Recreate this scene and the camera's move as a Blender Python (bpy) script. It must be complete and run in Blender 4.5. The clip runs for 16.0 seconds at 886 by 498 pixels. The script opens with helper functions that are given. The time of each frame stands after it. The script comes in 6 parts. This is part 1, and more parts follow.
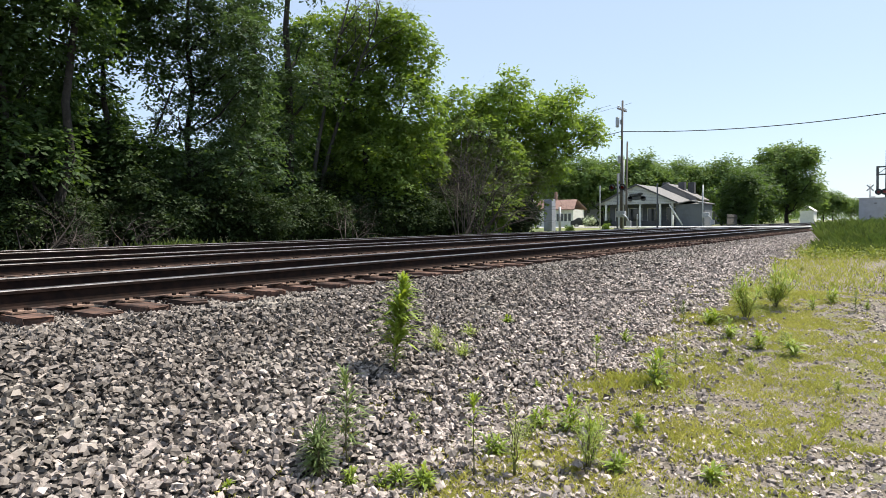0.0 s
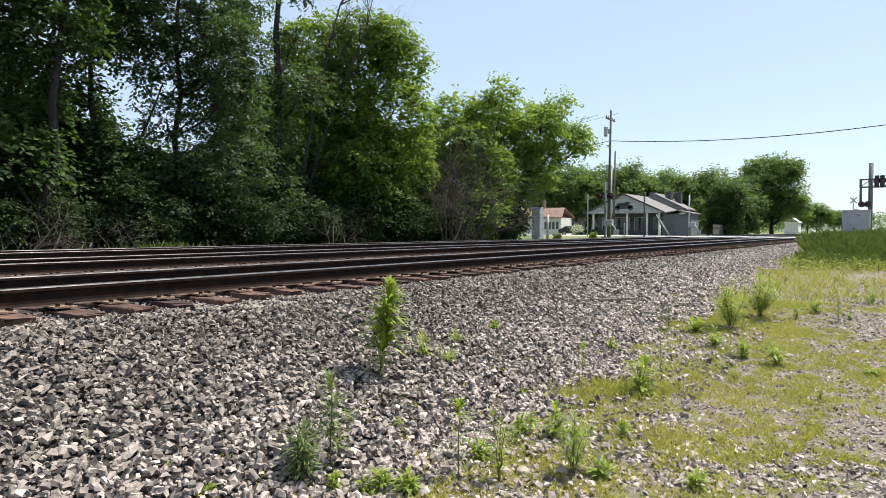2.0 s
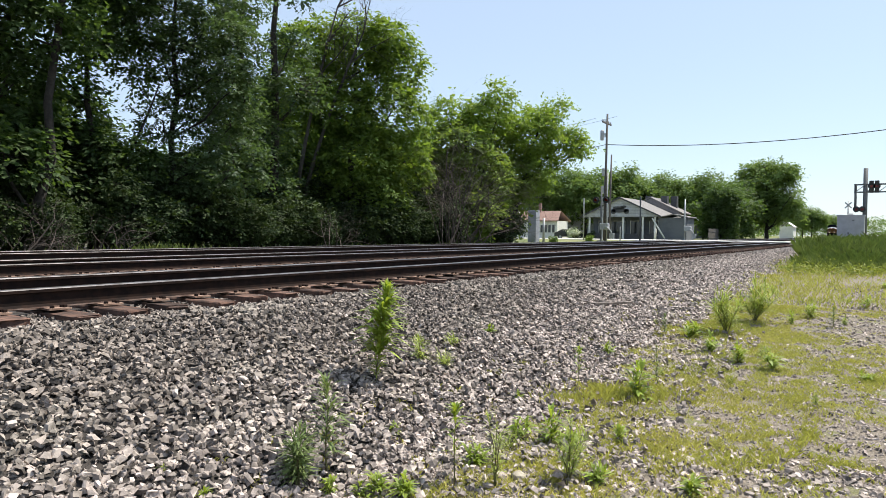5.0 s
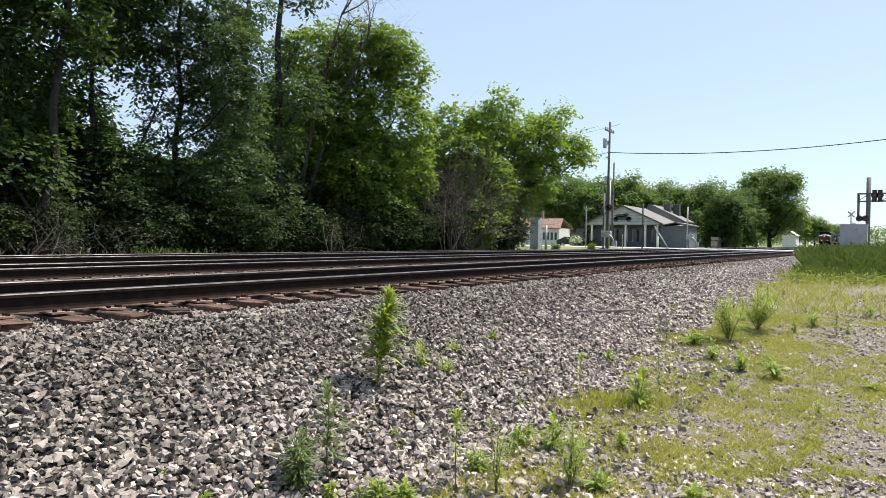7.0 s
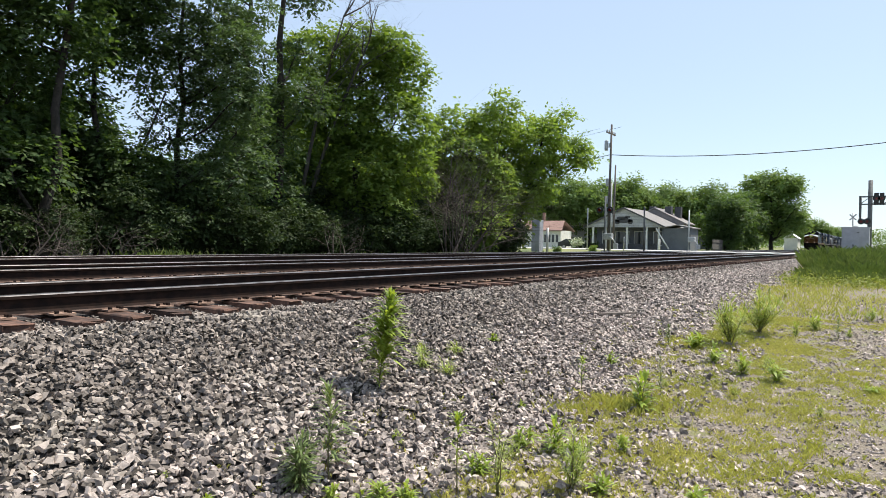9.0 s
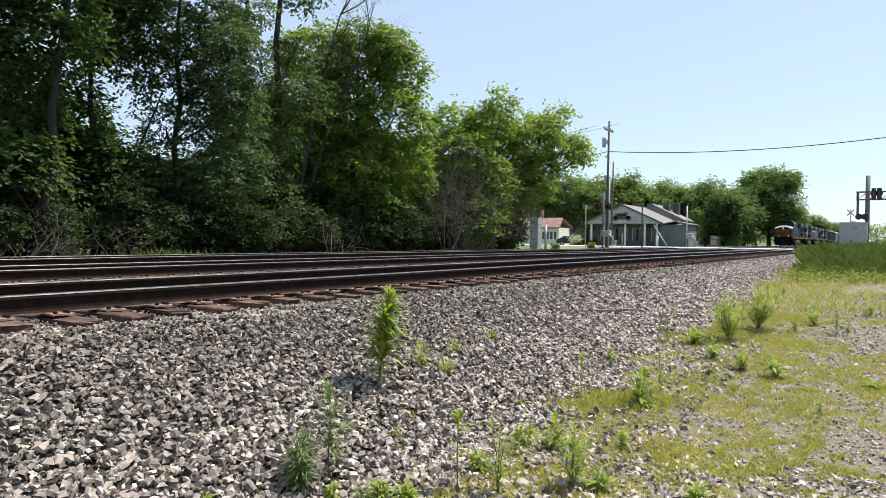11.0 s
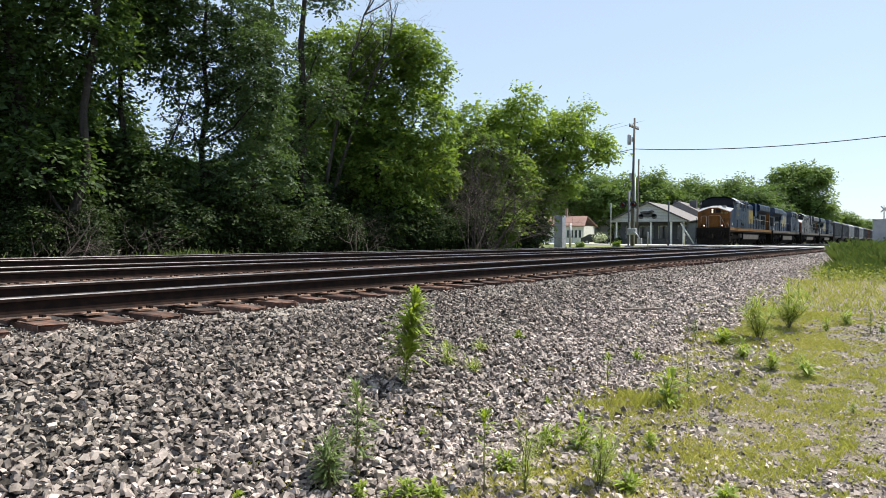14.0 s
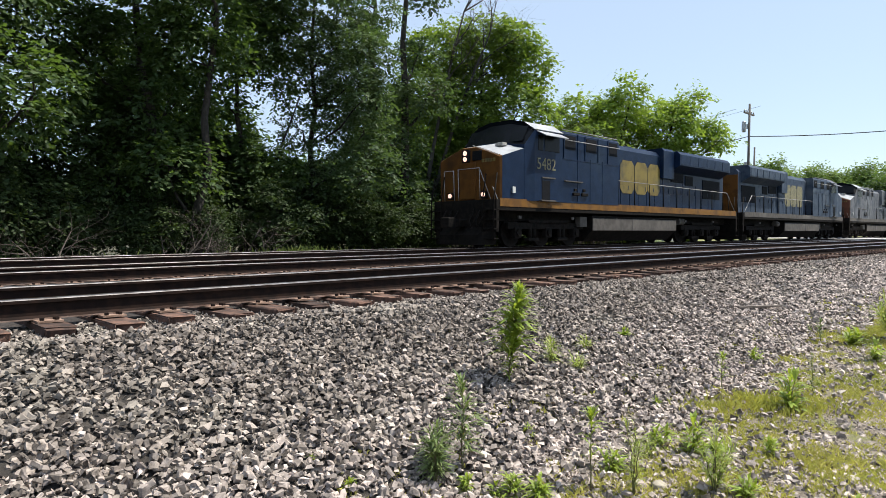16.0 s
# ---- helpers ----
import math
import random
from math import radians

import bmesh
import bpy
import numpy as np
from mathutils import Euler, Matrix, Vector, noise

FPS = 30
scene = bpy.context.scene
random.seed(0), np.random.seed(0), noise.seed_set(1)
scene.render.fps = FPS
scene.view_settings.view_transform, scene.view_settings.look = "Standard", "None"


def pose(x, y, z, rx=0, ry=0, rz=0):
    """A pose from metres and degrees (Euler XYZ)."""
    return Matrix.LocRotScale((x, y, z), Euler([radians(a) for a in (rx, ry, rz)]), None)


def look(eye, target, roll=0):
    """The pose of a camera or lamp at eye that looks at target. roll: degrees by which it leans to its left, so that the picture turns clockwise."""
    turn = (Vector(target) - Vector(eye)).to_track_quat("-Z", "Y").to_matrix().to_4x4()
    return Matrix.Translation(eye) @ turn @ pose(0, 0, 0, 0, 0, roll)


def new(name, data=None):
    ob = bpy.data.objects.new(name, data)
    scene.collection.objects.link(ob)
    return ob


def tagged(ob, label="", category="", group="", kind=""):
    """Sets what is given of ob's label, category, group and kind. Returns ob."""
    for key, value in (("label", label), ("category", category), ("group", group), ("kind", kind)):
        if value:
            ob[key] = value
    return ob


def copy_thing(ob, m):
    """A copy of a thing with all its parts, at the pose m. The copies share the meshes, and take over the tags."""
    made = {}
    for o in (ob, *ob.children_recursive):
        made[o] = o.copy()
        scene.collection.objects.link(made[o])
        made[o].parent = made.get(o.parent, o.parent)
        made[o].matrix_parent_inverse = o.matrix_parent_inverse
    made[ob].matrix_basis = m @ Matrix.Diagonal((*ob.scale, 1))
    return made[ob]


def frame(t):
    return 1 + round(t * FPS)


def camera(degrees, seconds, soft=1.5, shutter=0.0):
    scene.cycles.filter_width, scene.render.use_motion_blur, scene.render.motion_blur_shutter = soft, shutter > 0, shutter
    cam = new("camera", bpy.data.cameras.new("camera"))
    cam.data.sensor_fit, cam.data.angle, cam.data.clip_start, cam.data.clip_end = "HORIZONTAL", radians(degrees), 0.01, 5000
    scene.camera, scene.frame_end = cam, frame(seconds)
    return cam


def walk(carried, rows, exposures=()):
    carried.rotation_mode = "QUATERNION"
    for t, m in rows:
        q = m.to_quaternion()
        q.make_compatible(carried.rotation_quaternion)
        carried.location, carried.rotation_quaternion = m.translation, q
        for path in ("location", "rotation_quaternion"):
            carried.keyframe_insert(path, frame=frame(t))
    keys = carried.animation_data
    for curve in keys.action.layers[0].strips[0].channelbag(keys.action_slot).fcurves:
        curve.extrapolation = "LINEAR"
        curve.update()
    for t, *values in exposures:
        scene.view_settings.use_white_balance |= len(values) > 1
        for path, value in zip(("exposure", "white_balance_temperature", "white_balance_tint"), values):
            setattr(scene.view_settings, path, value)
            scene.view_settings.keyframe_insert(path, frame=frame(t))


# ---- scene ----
cam = camera(68.0, 16.0, 0.8)

def fnoise(x, y, s, seed=0.0):
    return noise.noise(Vector((x * s + seed, y * s - seed, seed * 0.37)))


# ---------------- camera ----------------
ROWS = [
    (0.0, 0.002, 0.003, 0.528, 87.75, 0.51, 35.24),
    (0.5, 0.003, 0.006, 0.521, 88.35, -0.49, 33.39),
    (1.0, -0.001, 0.004, 0.524, 88.84, -0.71, 33.56),
    (1.5, 0.004, 0.003, 0.527, 88.96, -0.54, 33.92),
    (2.0, 0.006, 0.003, 0.516, 88.32, -0.25, 34.21),
    (2.5, 0.001, 0.007, 0.525, 88.15, -0.51, 33.82),
    (3.0, 0.002, 0.008, 0.521, 88.76, -0.39, 33.93),
    (3.5, -0.002, 0.005, 0.517, 88.60, -0.43, 33.78),
    (4.0, -0.002, 0.007, 0.524, 88.45, -0.43, 33.83),
    (6.5, -0.001, 0.001, 0.521, 89.00, -0.85, 33.95),
    (7.0, 0.000, 0.000, 0.520, 89.14, -0.89, 34.07),
    (7.5, -0.001, -0.002, 0.521, 89.11, -0.98, 33.98),
    (8.0, -0.003, 0.001, 0.521, 89.20, -1.06, 34.06),
    (8.5, -0.004, -0.002, 0.520, 89.04, -0.95, 34.11),
    (9.0, -0.003, -0.002, 0.523, 89.31, -1.02, 34.18),
    (11.5, -0.010, 0.001, 0.522, 88.95, -0.59, 34.02),
    (12.0, -0.010, 0.004, 0.520, 88.67, -0.74, 34.36),
    (12.5, -0.012, 0.004, 0.523, 88.87, -0.63, 34.70),
    (13.0, -0.008, -0.006, 0.525, 89.04, -0.35, 35.27),
    (13.5, -0.011, -0.012, 0.526, 88.93, -0.17, 35.60),
    (14.0, -0.014, -0.017, 0.527, 89.01, -0.43, 36.10),
    (14.5, -0.017, -0.014, 0.527, 88.59, -0.31, 37.02),
    (15.0, -0.018, -0.015, 0.527, 88.55, -0.06, 37.94),
    (15.5, -0.018, -0.020, 0.522, 88.23, 0.16, 39.41),
    (16.0, -0.018, -0.040, 0.532, 88.56, 0.09, 44.88),
]
walk(cam, [(t, pose(x, y, z, rx, ry, rz)) for t, x, y, z, rx, ry, rz in ROWS],
     exposures=[(0.0, 0.65), (16.0, 0.65)])

# ---------------- light ----------------
SUN_EL, SUN_AZ = 62.5, 36.0          # degrees; azimuth clockwise from +Y (along the track)
world = bpy.data.worlds.new("sky")
scene.world = world
world.use_nodes = True
wn = world.node_tree
wn.nodes.clear()
w_out = wn.nodes.new("ShaderNodeOutputWorld")
w_bg = wn.nodes.new("ShaderNodeBackground")
w_sky = wn.nodes.new("ShaderNodeTexSky")
w_sky.sky_type = "NISHITA"
w_sky.sun_disc = False
w_sky.sun_elevation = radians(SUN_EL)
w_sky.sun_rotation = radians(SUN_AZ)
w_sky.dust_density = 0.6
w_sky.air_density = 0.9
w_sky.ozone_density = 1.6
w_bg.inputs["Strength"].default_value = 0.122
w_mix = wn.nodes.new("ShaderNodeMix")      # summer haze whitens the sky
w_mix.data_type = "RGBA"
w_mix.inputs[0].default_value = 0.55
w_mix.inputs[7].default_value = (3.95, 4.7, 5.6, 1)
wn.links.new(w_sky.outputs["Color"], w_mix.inputs[6])
wn.links.new(w_mix.outputs[2], w_bg.inputs["Color"])
wn.links.new(w_bg.outputs["Background"], w_out.inputs["Surface"])
sun_data = bpy.data.lights.new("sun", "SUN")
sun_data.energy, sun_data.angle, sun_data.color = 5.0, radians(0.53), (1.0, 0.94, 0.83)
sun = new("sun", sun_data)
sa, se = radians(SUN_AZ), radians(SUN_EL)
sun.matrix_world = look((math.sin(sa) * math.cos(se) * 90, math.cos(sa) * math.cos(se) * 90, math.sin(se) * 90), (0, 0, 0))


# ---------------- materials ----------------
def material(name, colour, rough=0.7, metal=0.0, second=None, scale=8.0, detail=6.0, bump=0.0, bump_scale=None,
             third=None, scale2=0.6, island=0.0, spread=0.0, spec=0.5, trans=None, amount=(0.38, 0.62), amount2=(0.5, 0.72), obj=True):
    """A surface whose colour wanders between colour and second (fine) and third (broad); island varies pieces."""
    m = bpy.data.materials.new(name)
    m.use_nodes = True
    nt = m.node_tree
    b = nt.nodes["Principled BSDF"]
    b.inputs["Roughness"].default_value, b.inputs["Metallic"].default_value = rough, metal
    b.inputs["Specular IOR Level"].default_value = spec
    co = nt.nodes.new("ShaderNodeTexCoord")
    src = co.outputs["Object"]

    def noise_tex(sc, det=6.0, ro=0.6):
        n = nt.nodes.new("ShaderNodeTexNoise")
        n.inputs["Scale"].default_value, n.inputs["Detail"].default_value = sc, det
        n.inputs["Roughness"].default_value = ro
        nt.links.new(src, n.inputs["Vector"])
        return n.outputs["Fac"]

    def mix(fac, a, c):
        x = nt.nodes.new("ShaderNodeMix")
        x.data_type = "RGBA"
        if isinstance(fac, float):
            x.inputs[0].default_value = fac
        else:
            nt.links.new(fac, x.inputs[0])
        for s, v in ((6, a), (7, c)):
            if isinstance(v, tuple):
                x.inputs[s].default_value = (*v, 1)
            else:
                nt.links.new(v, x.inputs[s])
        return x.outputs[2]

    def ramp(fac, lo, hi):
        r = nt.nodes.new("ShaderNodeMapRange")
        r.inputs[1].default_value, r.inputs[2].default_value = lo, hi
        r.interpolation_type = "SMOOTHSTEP"
        nt.links.new(fac, r.inputs[0])
        return r.outputs[0]

    col = colour
    if second:
        col = mix(ramp(noise_tex(scale, detail), *amount), col, second)
    if third:
        col = mix(ramp(noise_tex(scale2, 4.0), *amount2), col, third)
    if island or spread:
        g = nt.nodes.new("ShaderNodeNewGeometry") if island else nt.nodes.new("ShaderNodeObjectInfo")
        rnd = g.outputs["Random Per Island"] if island else g.outputs["Random"]
        k = island or spread
        r = nt.nodes.new("ShaderNodeMapRange")
        r.inputs[3].default_value, r.inputs[4].default_value = 1 - k, 1 + k
        nt.links.new(rnd, r.inputs[0])
        h = nt.nodes.new("ShaderNodeHueSaturation")
        nt.links.new(r.outputs[0], h.inputs["Value"])
        if isinstance(col, tuple):
            h.inputs["Color"].default_value = (*col, 1)
        else:
            nt.links.new(col, h.inputs["Color"])
        col = h.outputs["Color"]
    if isinstance(col, tuple):
        b.inputs["Base Color"].default_value = (*col, 1)
    else:
        nt.links.new(col, b.inputs["Base Color"])
    if bump:
        bp = nt.nodes.new("ShaderNodeBump")
        bp.inputs["Strength"].default_value = 0.8
        bp.inputs["Distance"].default_value = bump
        nt.links.new(noise_tex(bump_scale or scale * 2, 8.0, 0.65), bp.inputs["Height"])
        nt.links.new(bp.outputs["Normal"], b.inputs["Normal"])
    if trans:
        t = nt.nodes.new("ShaderNodeBsdfTranslucent")
        t.inputs["Color"].default_value = (*trans, 1)
        a = nt.nodes.new("ShaderNodeAddShader")
        nt.links.new(b.outputs[0], a.inputs[0])
        nt.links.new(t.outputs[0], a.inputs[1])
        nt.links.new(a.outputs[0], nt.nodes["Material Output"].inputs["Surface"])
    return m


def glow(name, colour, strength):
    m = bpy.data.materials.new(name)
    m.use_nodes = True
    b = m.node_tree.nodes["Principled BSDF"]
    b.inputs["Base Color"].default_value = (*colour, 1)
    b.inputs["Emission Color"].default_value = (*colour, 1)
    b.inputs["Emission Strength"].default_value = strength
    return m


STONE = material("ballast_stone", (0.42, 0.356, 0.32), 0.9, second=(0.19, 0.162, 0.146), scale=14, third=(0.40, 0.345, 0.3), scale2=0.8, island=0.55, bump=0.004, bump_scale=60)
STONE_DARKER = material("darker_ballast_stone", (0.27, 0.23, 0.202), 0.92, second=(0.12, 0.1, 0.086), scale=14, third=(0.25, 0.222, 0.19), scale2=0.8, island=0.6, bump=0.004, bump_scale=60)
STONE_ONE = material("ballast_stone_single", (0.40, 0.34, 0.305), 0.85, second=(0.18, 0.15, 0.132), scale=30, spread=0.5, bump=0.004, bump_scale=60)
# Near-black bed: the shade in the gaps between stones is put into its colour.
BALLAST = material("ballast_bed_gap_shade", (0.02, 0.017, 0.015), 0.95, second=(0.05, 0.042, 0.037), scale=16, third=(0.04, 0.033, 0.03), scale2=0.5, bump=0.05, bump_scale=14)
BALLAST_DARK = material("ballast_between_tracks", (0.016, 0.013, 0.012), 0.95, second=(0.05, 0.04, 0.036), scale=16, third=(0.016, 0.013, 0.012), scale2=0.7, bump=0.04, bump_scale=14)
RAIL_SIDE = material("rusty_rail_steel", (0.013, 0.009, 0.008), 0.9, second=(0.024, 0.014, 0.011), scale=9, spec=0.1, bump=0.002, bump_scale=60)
# Foot paler than the web: sun on the flange is put into its colour.
RAIL_FOOT = material("sunlit_rail_foot", (0.26, 0.19, 0.155), 0.9, second=(0.15, 0.10, 0.08), scale=7, spec=0.1)
RAIL_TOP = material("polished_rail_head", (0.32, 0.295, 0.285), 0.33, 1.0, second=(0.16, 0.145, 0.135), scale=5)
TIE = material("creosoted_tie", (0.12, 0.064, 0.045), 0.95, second=(0.045, 0.027, 0.021), scale=9, third=(0.16, 0.09, 0.066), scale2=2.0, spread=0.5, bump=0.01, bump_scale=30)
PLATE = material("rusted_tie_plate", (0.30, 0.2, 0.15), 0.9, second=(0.17, 0.105, 0.075), scale=15, bump=0.003)
BARK = material("grey_brown_bark", (0.04, 0.033, 0.028), 0.95, second=(0.02, 0.017, 0.014), scale=6, bump=0.03, bump_scale=9)
DEADBARK = material("grey_dead_bark", (0.075, 0.066, 0.06), 0.95, second=(0.045, 0.04, 0.036), scale=6)
DEADWOOD = material("dead_branch", (0.085, 0.069, 0.06), 0.95, second=(0.05, 0.04, 0.035), scale=5)


def leafy(name, a, b, c, tr, rough=0.65, spec=0.1):
    return material(name, a, rough, second=b, scale=0.9, third=c, scale2=0.28, island=0.45, trans=tr, spec=spec)


LEAF_DARK = leafy("dark_leaf", (0.036, 0.058, 0.021), (0.025, 0.043, 0.018), (0.058, 0.085, 0.024), (0.05, 0.085, 0.012), 0.6, 0.12)
LEAF_COOL = leafy("blue_green_leaf", (0.042, 0.066, 0.030), (0.030, 0.050, 0.026), (0.06, 0.086, 0.030), (0.042, 0.07, 0.014), 0.55, 0.15)
# Shrub leaves are coloured darker to deepen the shade below the crowns.
LEAF_SHRUB = leafy("shade_toned_shrub_leaf", (0.028, 0.044, 0.017), (0.02, 0.034, 0.014), (0.04, 0.06, 0.02), (0.018, 0.03, 0.005), 0.6, 0.12)
LEAF_MID = leafy("mid_leaf", (0.078, 0.116, 0.028), (0.052, 0.082, 0.024), (0.10, 0.142, 0.03), (0.11, 0.16, 0.016))
LEAF_BRIGHT = leafy("bright_leaf", (0.09, 0.132, 0.028), (0.06, 0.096, 0.022), (0.115, 0.155, 0.032), (0.135, 0.19, 0.02))
LEAF_FAR = leafy("far_leaf", (0.08, 0.122, 0.038), (0.058, 0.092, 0.034), (0.10, 0.142, 0.042), (0.085, 0.125, 0.022))


# ---------------- mesh helpers ----------------
def mesh_of(name, verts, faces, mats, index=None, smooth=False):
    me = bpy.data.meshes.new(name)
    me.from_pydata([tuple(v) for v in verts], [], [tuple(f) for f in faces])
    for m in (mats if isinstance(mats, (list, tuple)) else [mats]):
        me.materials.append(m)
    if index is not None:
        me.polygons.foreach_set("material_index", index)
    if smooth:
        me.polygons.foreach_set("use_smooth", [True] * len(me.polygons))
    me.update()
    return me


def quads(name, v, mat, per=4):
    """v: (n, per, 3) array of loose polygons, one island each."""
    v = np.asarray(v, dtype=np.float32)
    n = len(v)
    me = bpy.data.meshes.new(name)
    me.vertices.add(n * per)
    me.vertices.foreach_set("co", v.ravel())
    me.loops.add(n * per)
    me.loops.foreach_set("vertex_index", np.arange(n * per, dtype=np.int32))
    me.polygons.add(n)
    me.polygons.foreach_set("loop_start", np.arange(0, n * per, per, dtype=np.int32))
    me.polygons.foreach_set("use_smooth", np.zeros(n, dtype=bool))
    me.materials.append(mat)
    me.update()
    me.validate()
    return me


def box(bm, x0, y0, z0, x1, y1, z1, mi=0, bevel=0.0):
    vs = [bm.verts.new(p) for p in ((x0, y0, z0), (x1, y0, z0), (x1, y1, z0), (x0, y1, z0), (x0, y0, z1), (x1, y0, z1), (x1, y1, z1), (x0, y1, z1))]
    fs = [bm.faces.new([vs[i] for i in f]) for f in ((3, 2, 1, 0), (4, 5, 6, 7), (0, 1, 5, 4), (1, 2, 6, 5), (2, 3, 7, 6), (3, 0, 4, 7))]
    for f in fs:
        f.material_index = mi
    if bevel:
        es = list({e for f in fs for e in f.edges})
        bmesh.ops.bevel(bm, geom=es, offset=bevel, segments=2, affect="EDGES", profile=0.6)


def tube(bm, points, radii, seg=8, mi=0, caps=True):
    """A tube through points with a radius at each."""
    rings = []
    n = len(points)
    pts = [Vector(p) for p in points]
    for i, p in enumerate(pts):
        d = (pts[min(i + 1, n - 1)] - pts[max(i - 1, 0)]).normalized()
        a = d.cross(Vector((0, 0, 1)) if abs(d.z) < 0.9 else Vector((1, 0, 0))).normalized()
        b = d.cross(a)
        r = radii[i] if isinstance(radii, (list, tuple)) else radii
        rings.append([bm.verts.new(p + a * r * math.cos(k * 2 * math.pi / seg) + b * r * math.sin(k * 2 * math.pi / seg)) for k in range(seg)])
    for r0, r1 in zip(rings, rings[1:]):
        for k in range(seg):
            f = bm.faces.new((r0[k], r0[(k + 1) % seg], r1[(k + 1) % seg], r1[k]))
            f.smooth, f.material_index = True, mi
    if caps:
        for f in (bm.faces.new(rings[0][::-1]), bm.faces.new(rings[-1])):
            f.material_index = mi


def extrude_y(bm, section, y0, y1, mi=0):
    """A closed (x, z) section drawn out along y."""
    a = [bm.verts.new((x, y0, z)) for x, z in section]
    b = [bm.verts.new((x, y1, z)) for x, z in section]
    n = len(section)
    for i in range(n):
        bm.faces.new((a[i], b[i], b[(i + 1) % n], a[(i + 1) % n])).material_index = mi
    bm.faces.new(a).material_index = mi
    bm.faces.new(b[::-1]).material_index = mi


def loft(bm, sections, mi=0):
    """Closed skin through rings of equal length."""
    rings = [[bm.verts.new(p) for p in s] for s in sections]
    n = len(rings[0])
    for a, b in zip(rings, rings[1:]):
        for i in range(n):
            bm.faces.new((a[i], a[(i + 1) % n], b[(i + 1) % n], b[i])).material_index = mi
    bm.faces.new(rings[0]).material_index = mi
    bm.faces.new(rings[-1][::-1]).material_index = mi


def part(name, bm, mats, parent, label=""):
    bmesh.ops.recalc_face_normals(bm, faces=bm.faces)
    me = bpy.data.meshes.new(name)
    bm.to_mesh(me)
    bm.free()
    for m in (mats if isinstance(mats, (list, tuple)) else [mats]):
        me.materials.append(m)
    return link(name, me, parent, label)


def link(name, me, parent=None, label="", m=None):
    ob = new(name, me)
    if parent is not None:
        ob.parent = parent
    if m is not None:
        ob.matrix_basis = m
    if label:
        tagged(ob, label)
    return ob


def thing(name, label, category, group="", m=None):
    ob = new(name)
    if m is not None:
        ob.matrix_basis = m
    return tagged(ob, label, category, group)


# ---------------- ground ----------------
TRACKS = (-6.95, -11.3, -15.9)       # track centre lines; rail tops at z = 0
ROAD_Y = (60.0, 69.0)


def smooth(a, b, v):
    t = min(1.0, max(0.0, (v - a) / (b - a)))
    return t * t * (3 - 2 * t)


def flat_z(y):
    """Level of the lower ground beside the ballast, rising to the crossing."""
    return -0.97 + 0.68 * smooth(3, 27, y) + 0.2 * smooth(30, 60, y)


def ground_z(x, y):
    low = flat_z(y)
    toe, top = -2.55, -5.15
    if x > toe:
        z = low
    elif x > top:
        t = (toe - x) / (toe - top)
        t = t + 0.08 * math.sin(t * math.pi) 
        z = low + (-0.275 - low) * min(1, t)
    elif x > -18.6:
        z = -0.238 - 0.037 * smooth(-6.3, -5.9, x)
    elif x > -20.5:
        z = -0.238 - 0.35 * smooth(0, 1, (-18.6 - x) / 1.9) * (1 - smooth(40, 58, y))
    else:
        z = -0.238 - 0.35 * (1 - smooth(40, 58, y))
    if abs(y - 64.5) < 9:
        k = smooth(0, 1, (9 - abs(y - 64.5)) / 4.5)
        z = z * (1 - k) + (-0.05) * k
    elif y > 64:
        z = max(z, -0.238) if x > -5.5 else z
    return z


GRAVEL = material("weedy_gravel", (0.25, 0.21, 0.165), 0.95, second=(0.12, 0.10, 0.078), scale=42, third=(0.15, 0.152, 0.058), scale2=2.6, bump=0.03, bump_scale=42, amount2=(0.5, 0.68))
LAWN = material("rough_grass_ground", (0.13, 0.16, 0.045), 0.95, second=(0.20, 0.19, 0.08), scale=3, third=(0.09, 0.12, 0.035), scale2=0.15, bump=0.03, bump_scale=9)
ROADM = material("pale_concrete_road", (0.55, 0.53, 0.50), 0.9, second=(0.46, 0.44, 0.42), scale=1.2, third=(0.40, 0.39, 0.37), scale2=0.2, bump=0.004, bump_scale=30)
WOODFLOOR = material("woodland_floor", (0.06, 0.05, 0.032), 0.95, second=(0.045, 0.055, 0.02), scale=2, third=(0.09, 0.075, 0.05), scale2=0.4, bump=0.04, bump_scale=8)


def axis(*spans):
    out = []
    for a, b, n in spans:
        out += [a + (b - a) * i / n for i in range(n)]
    return out + [spans[-1][1]]


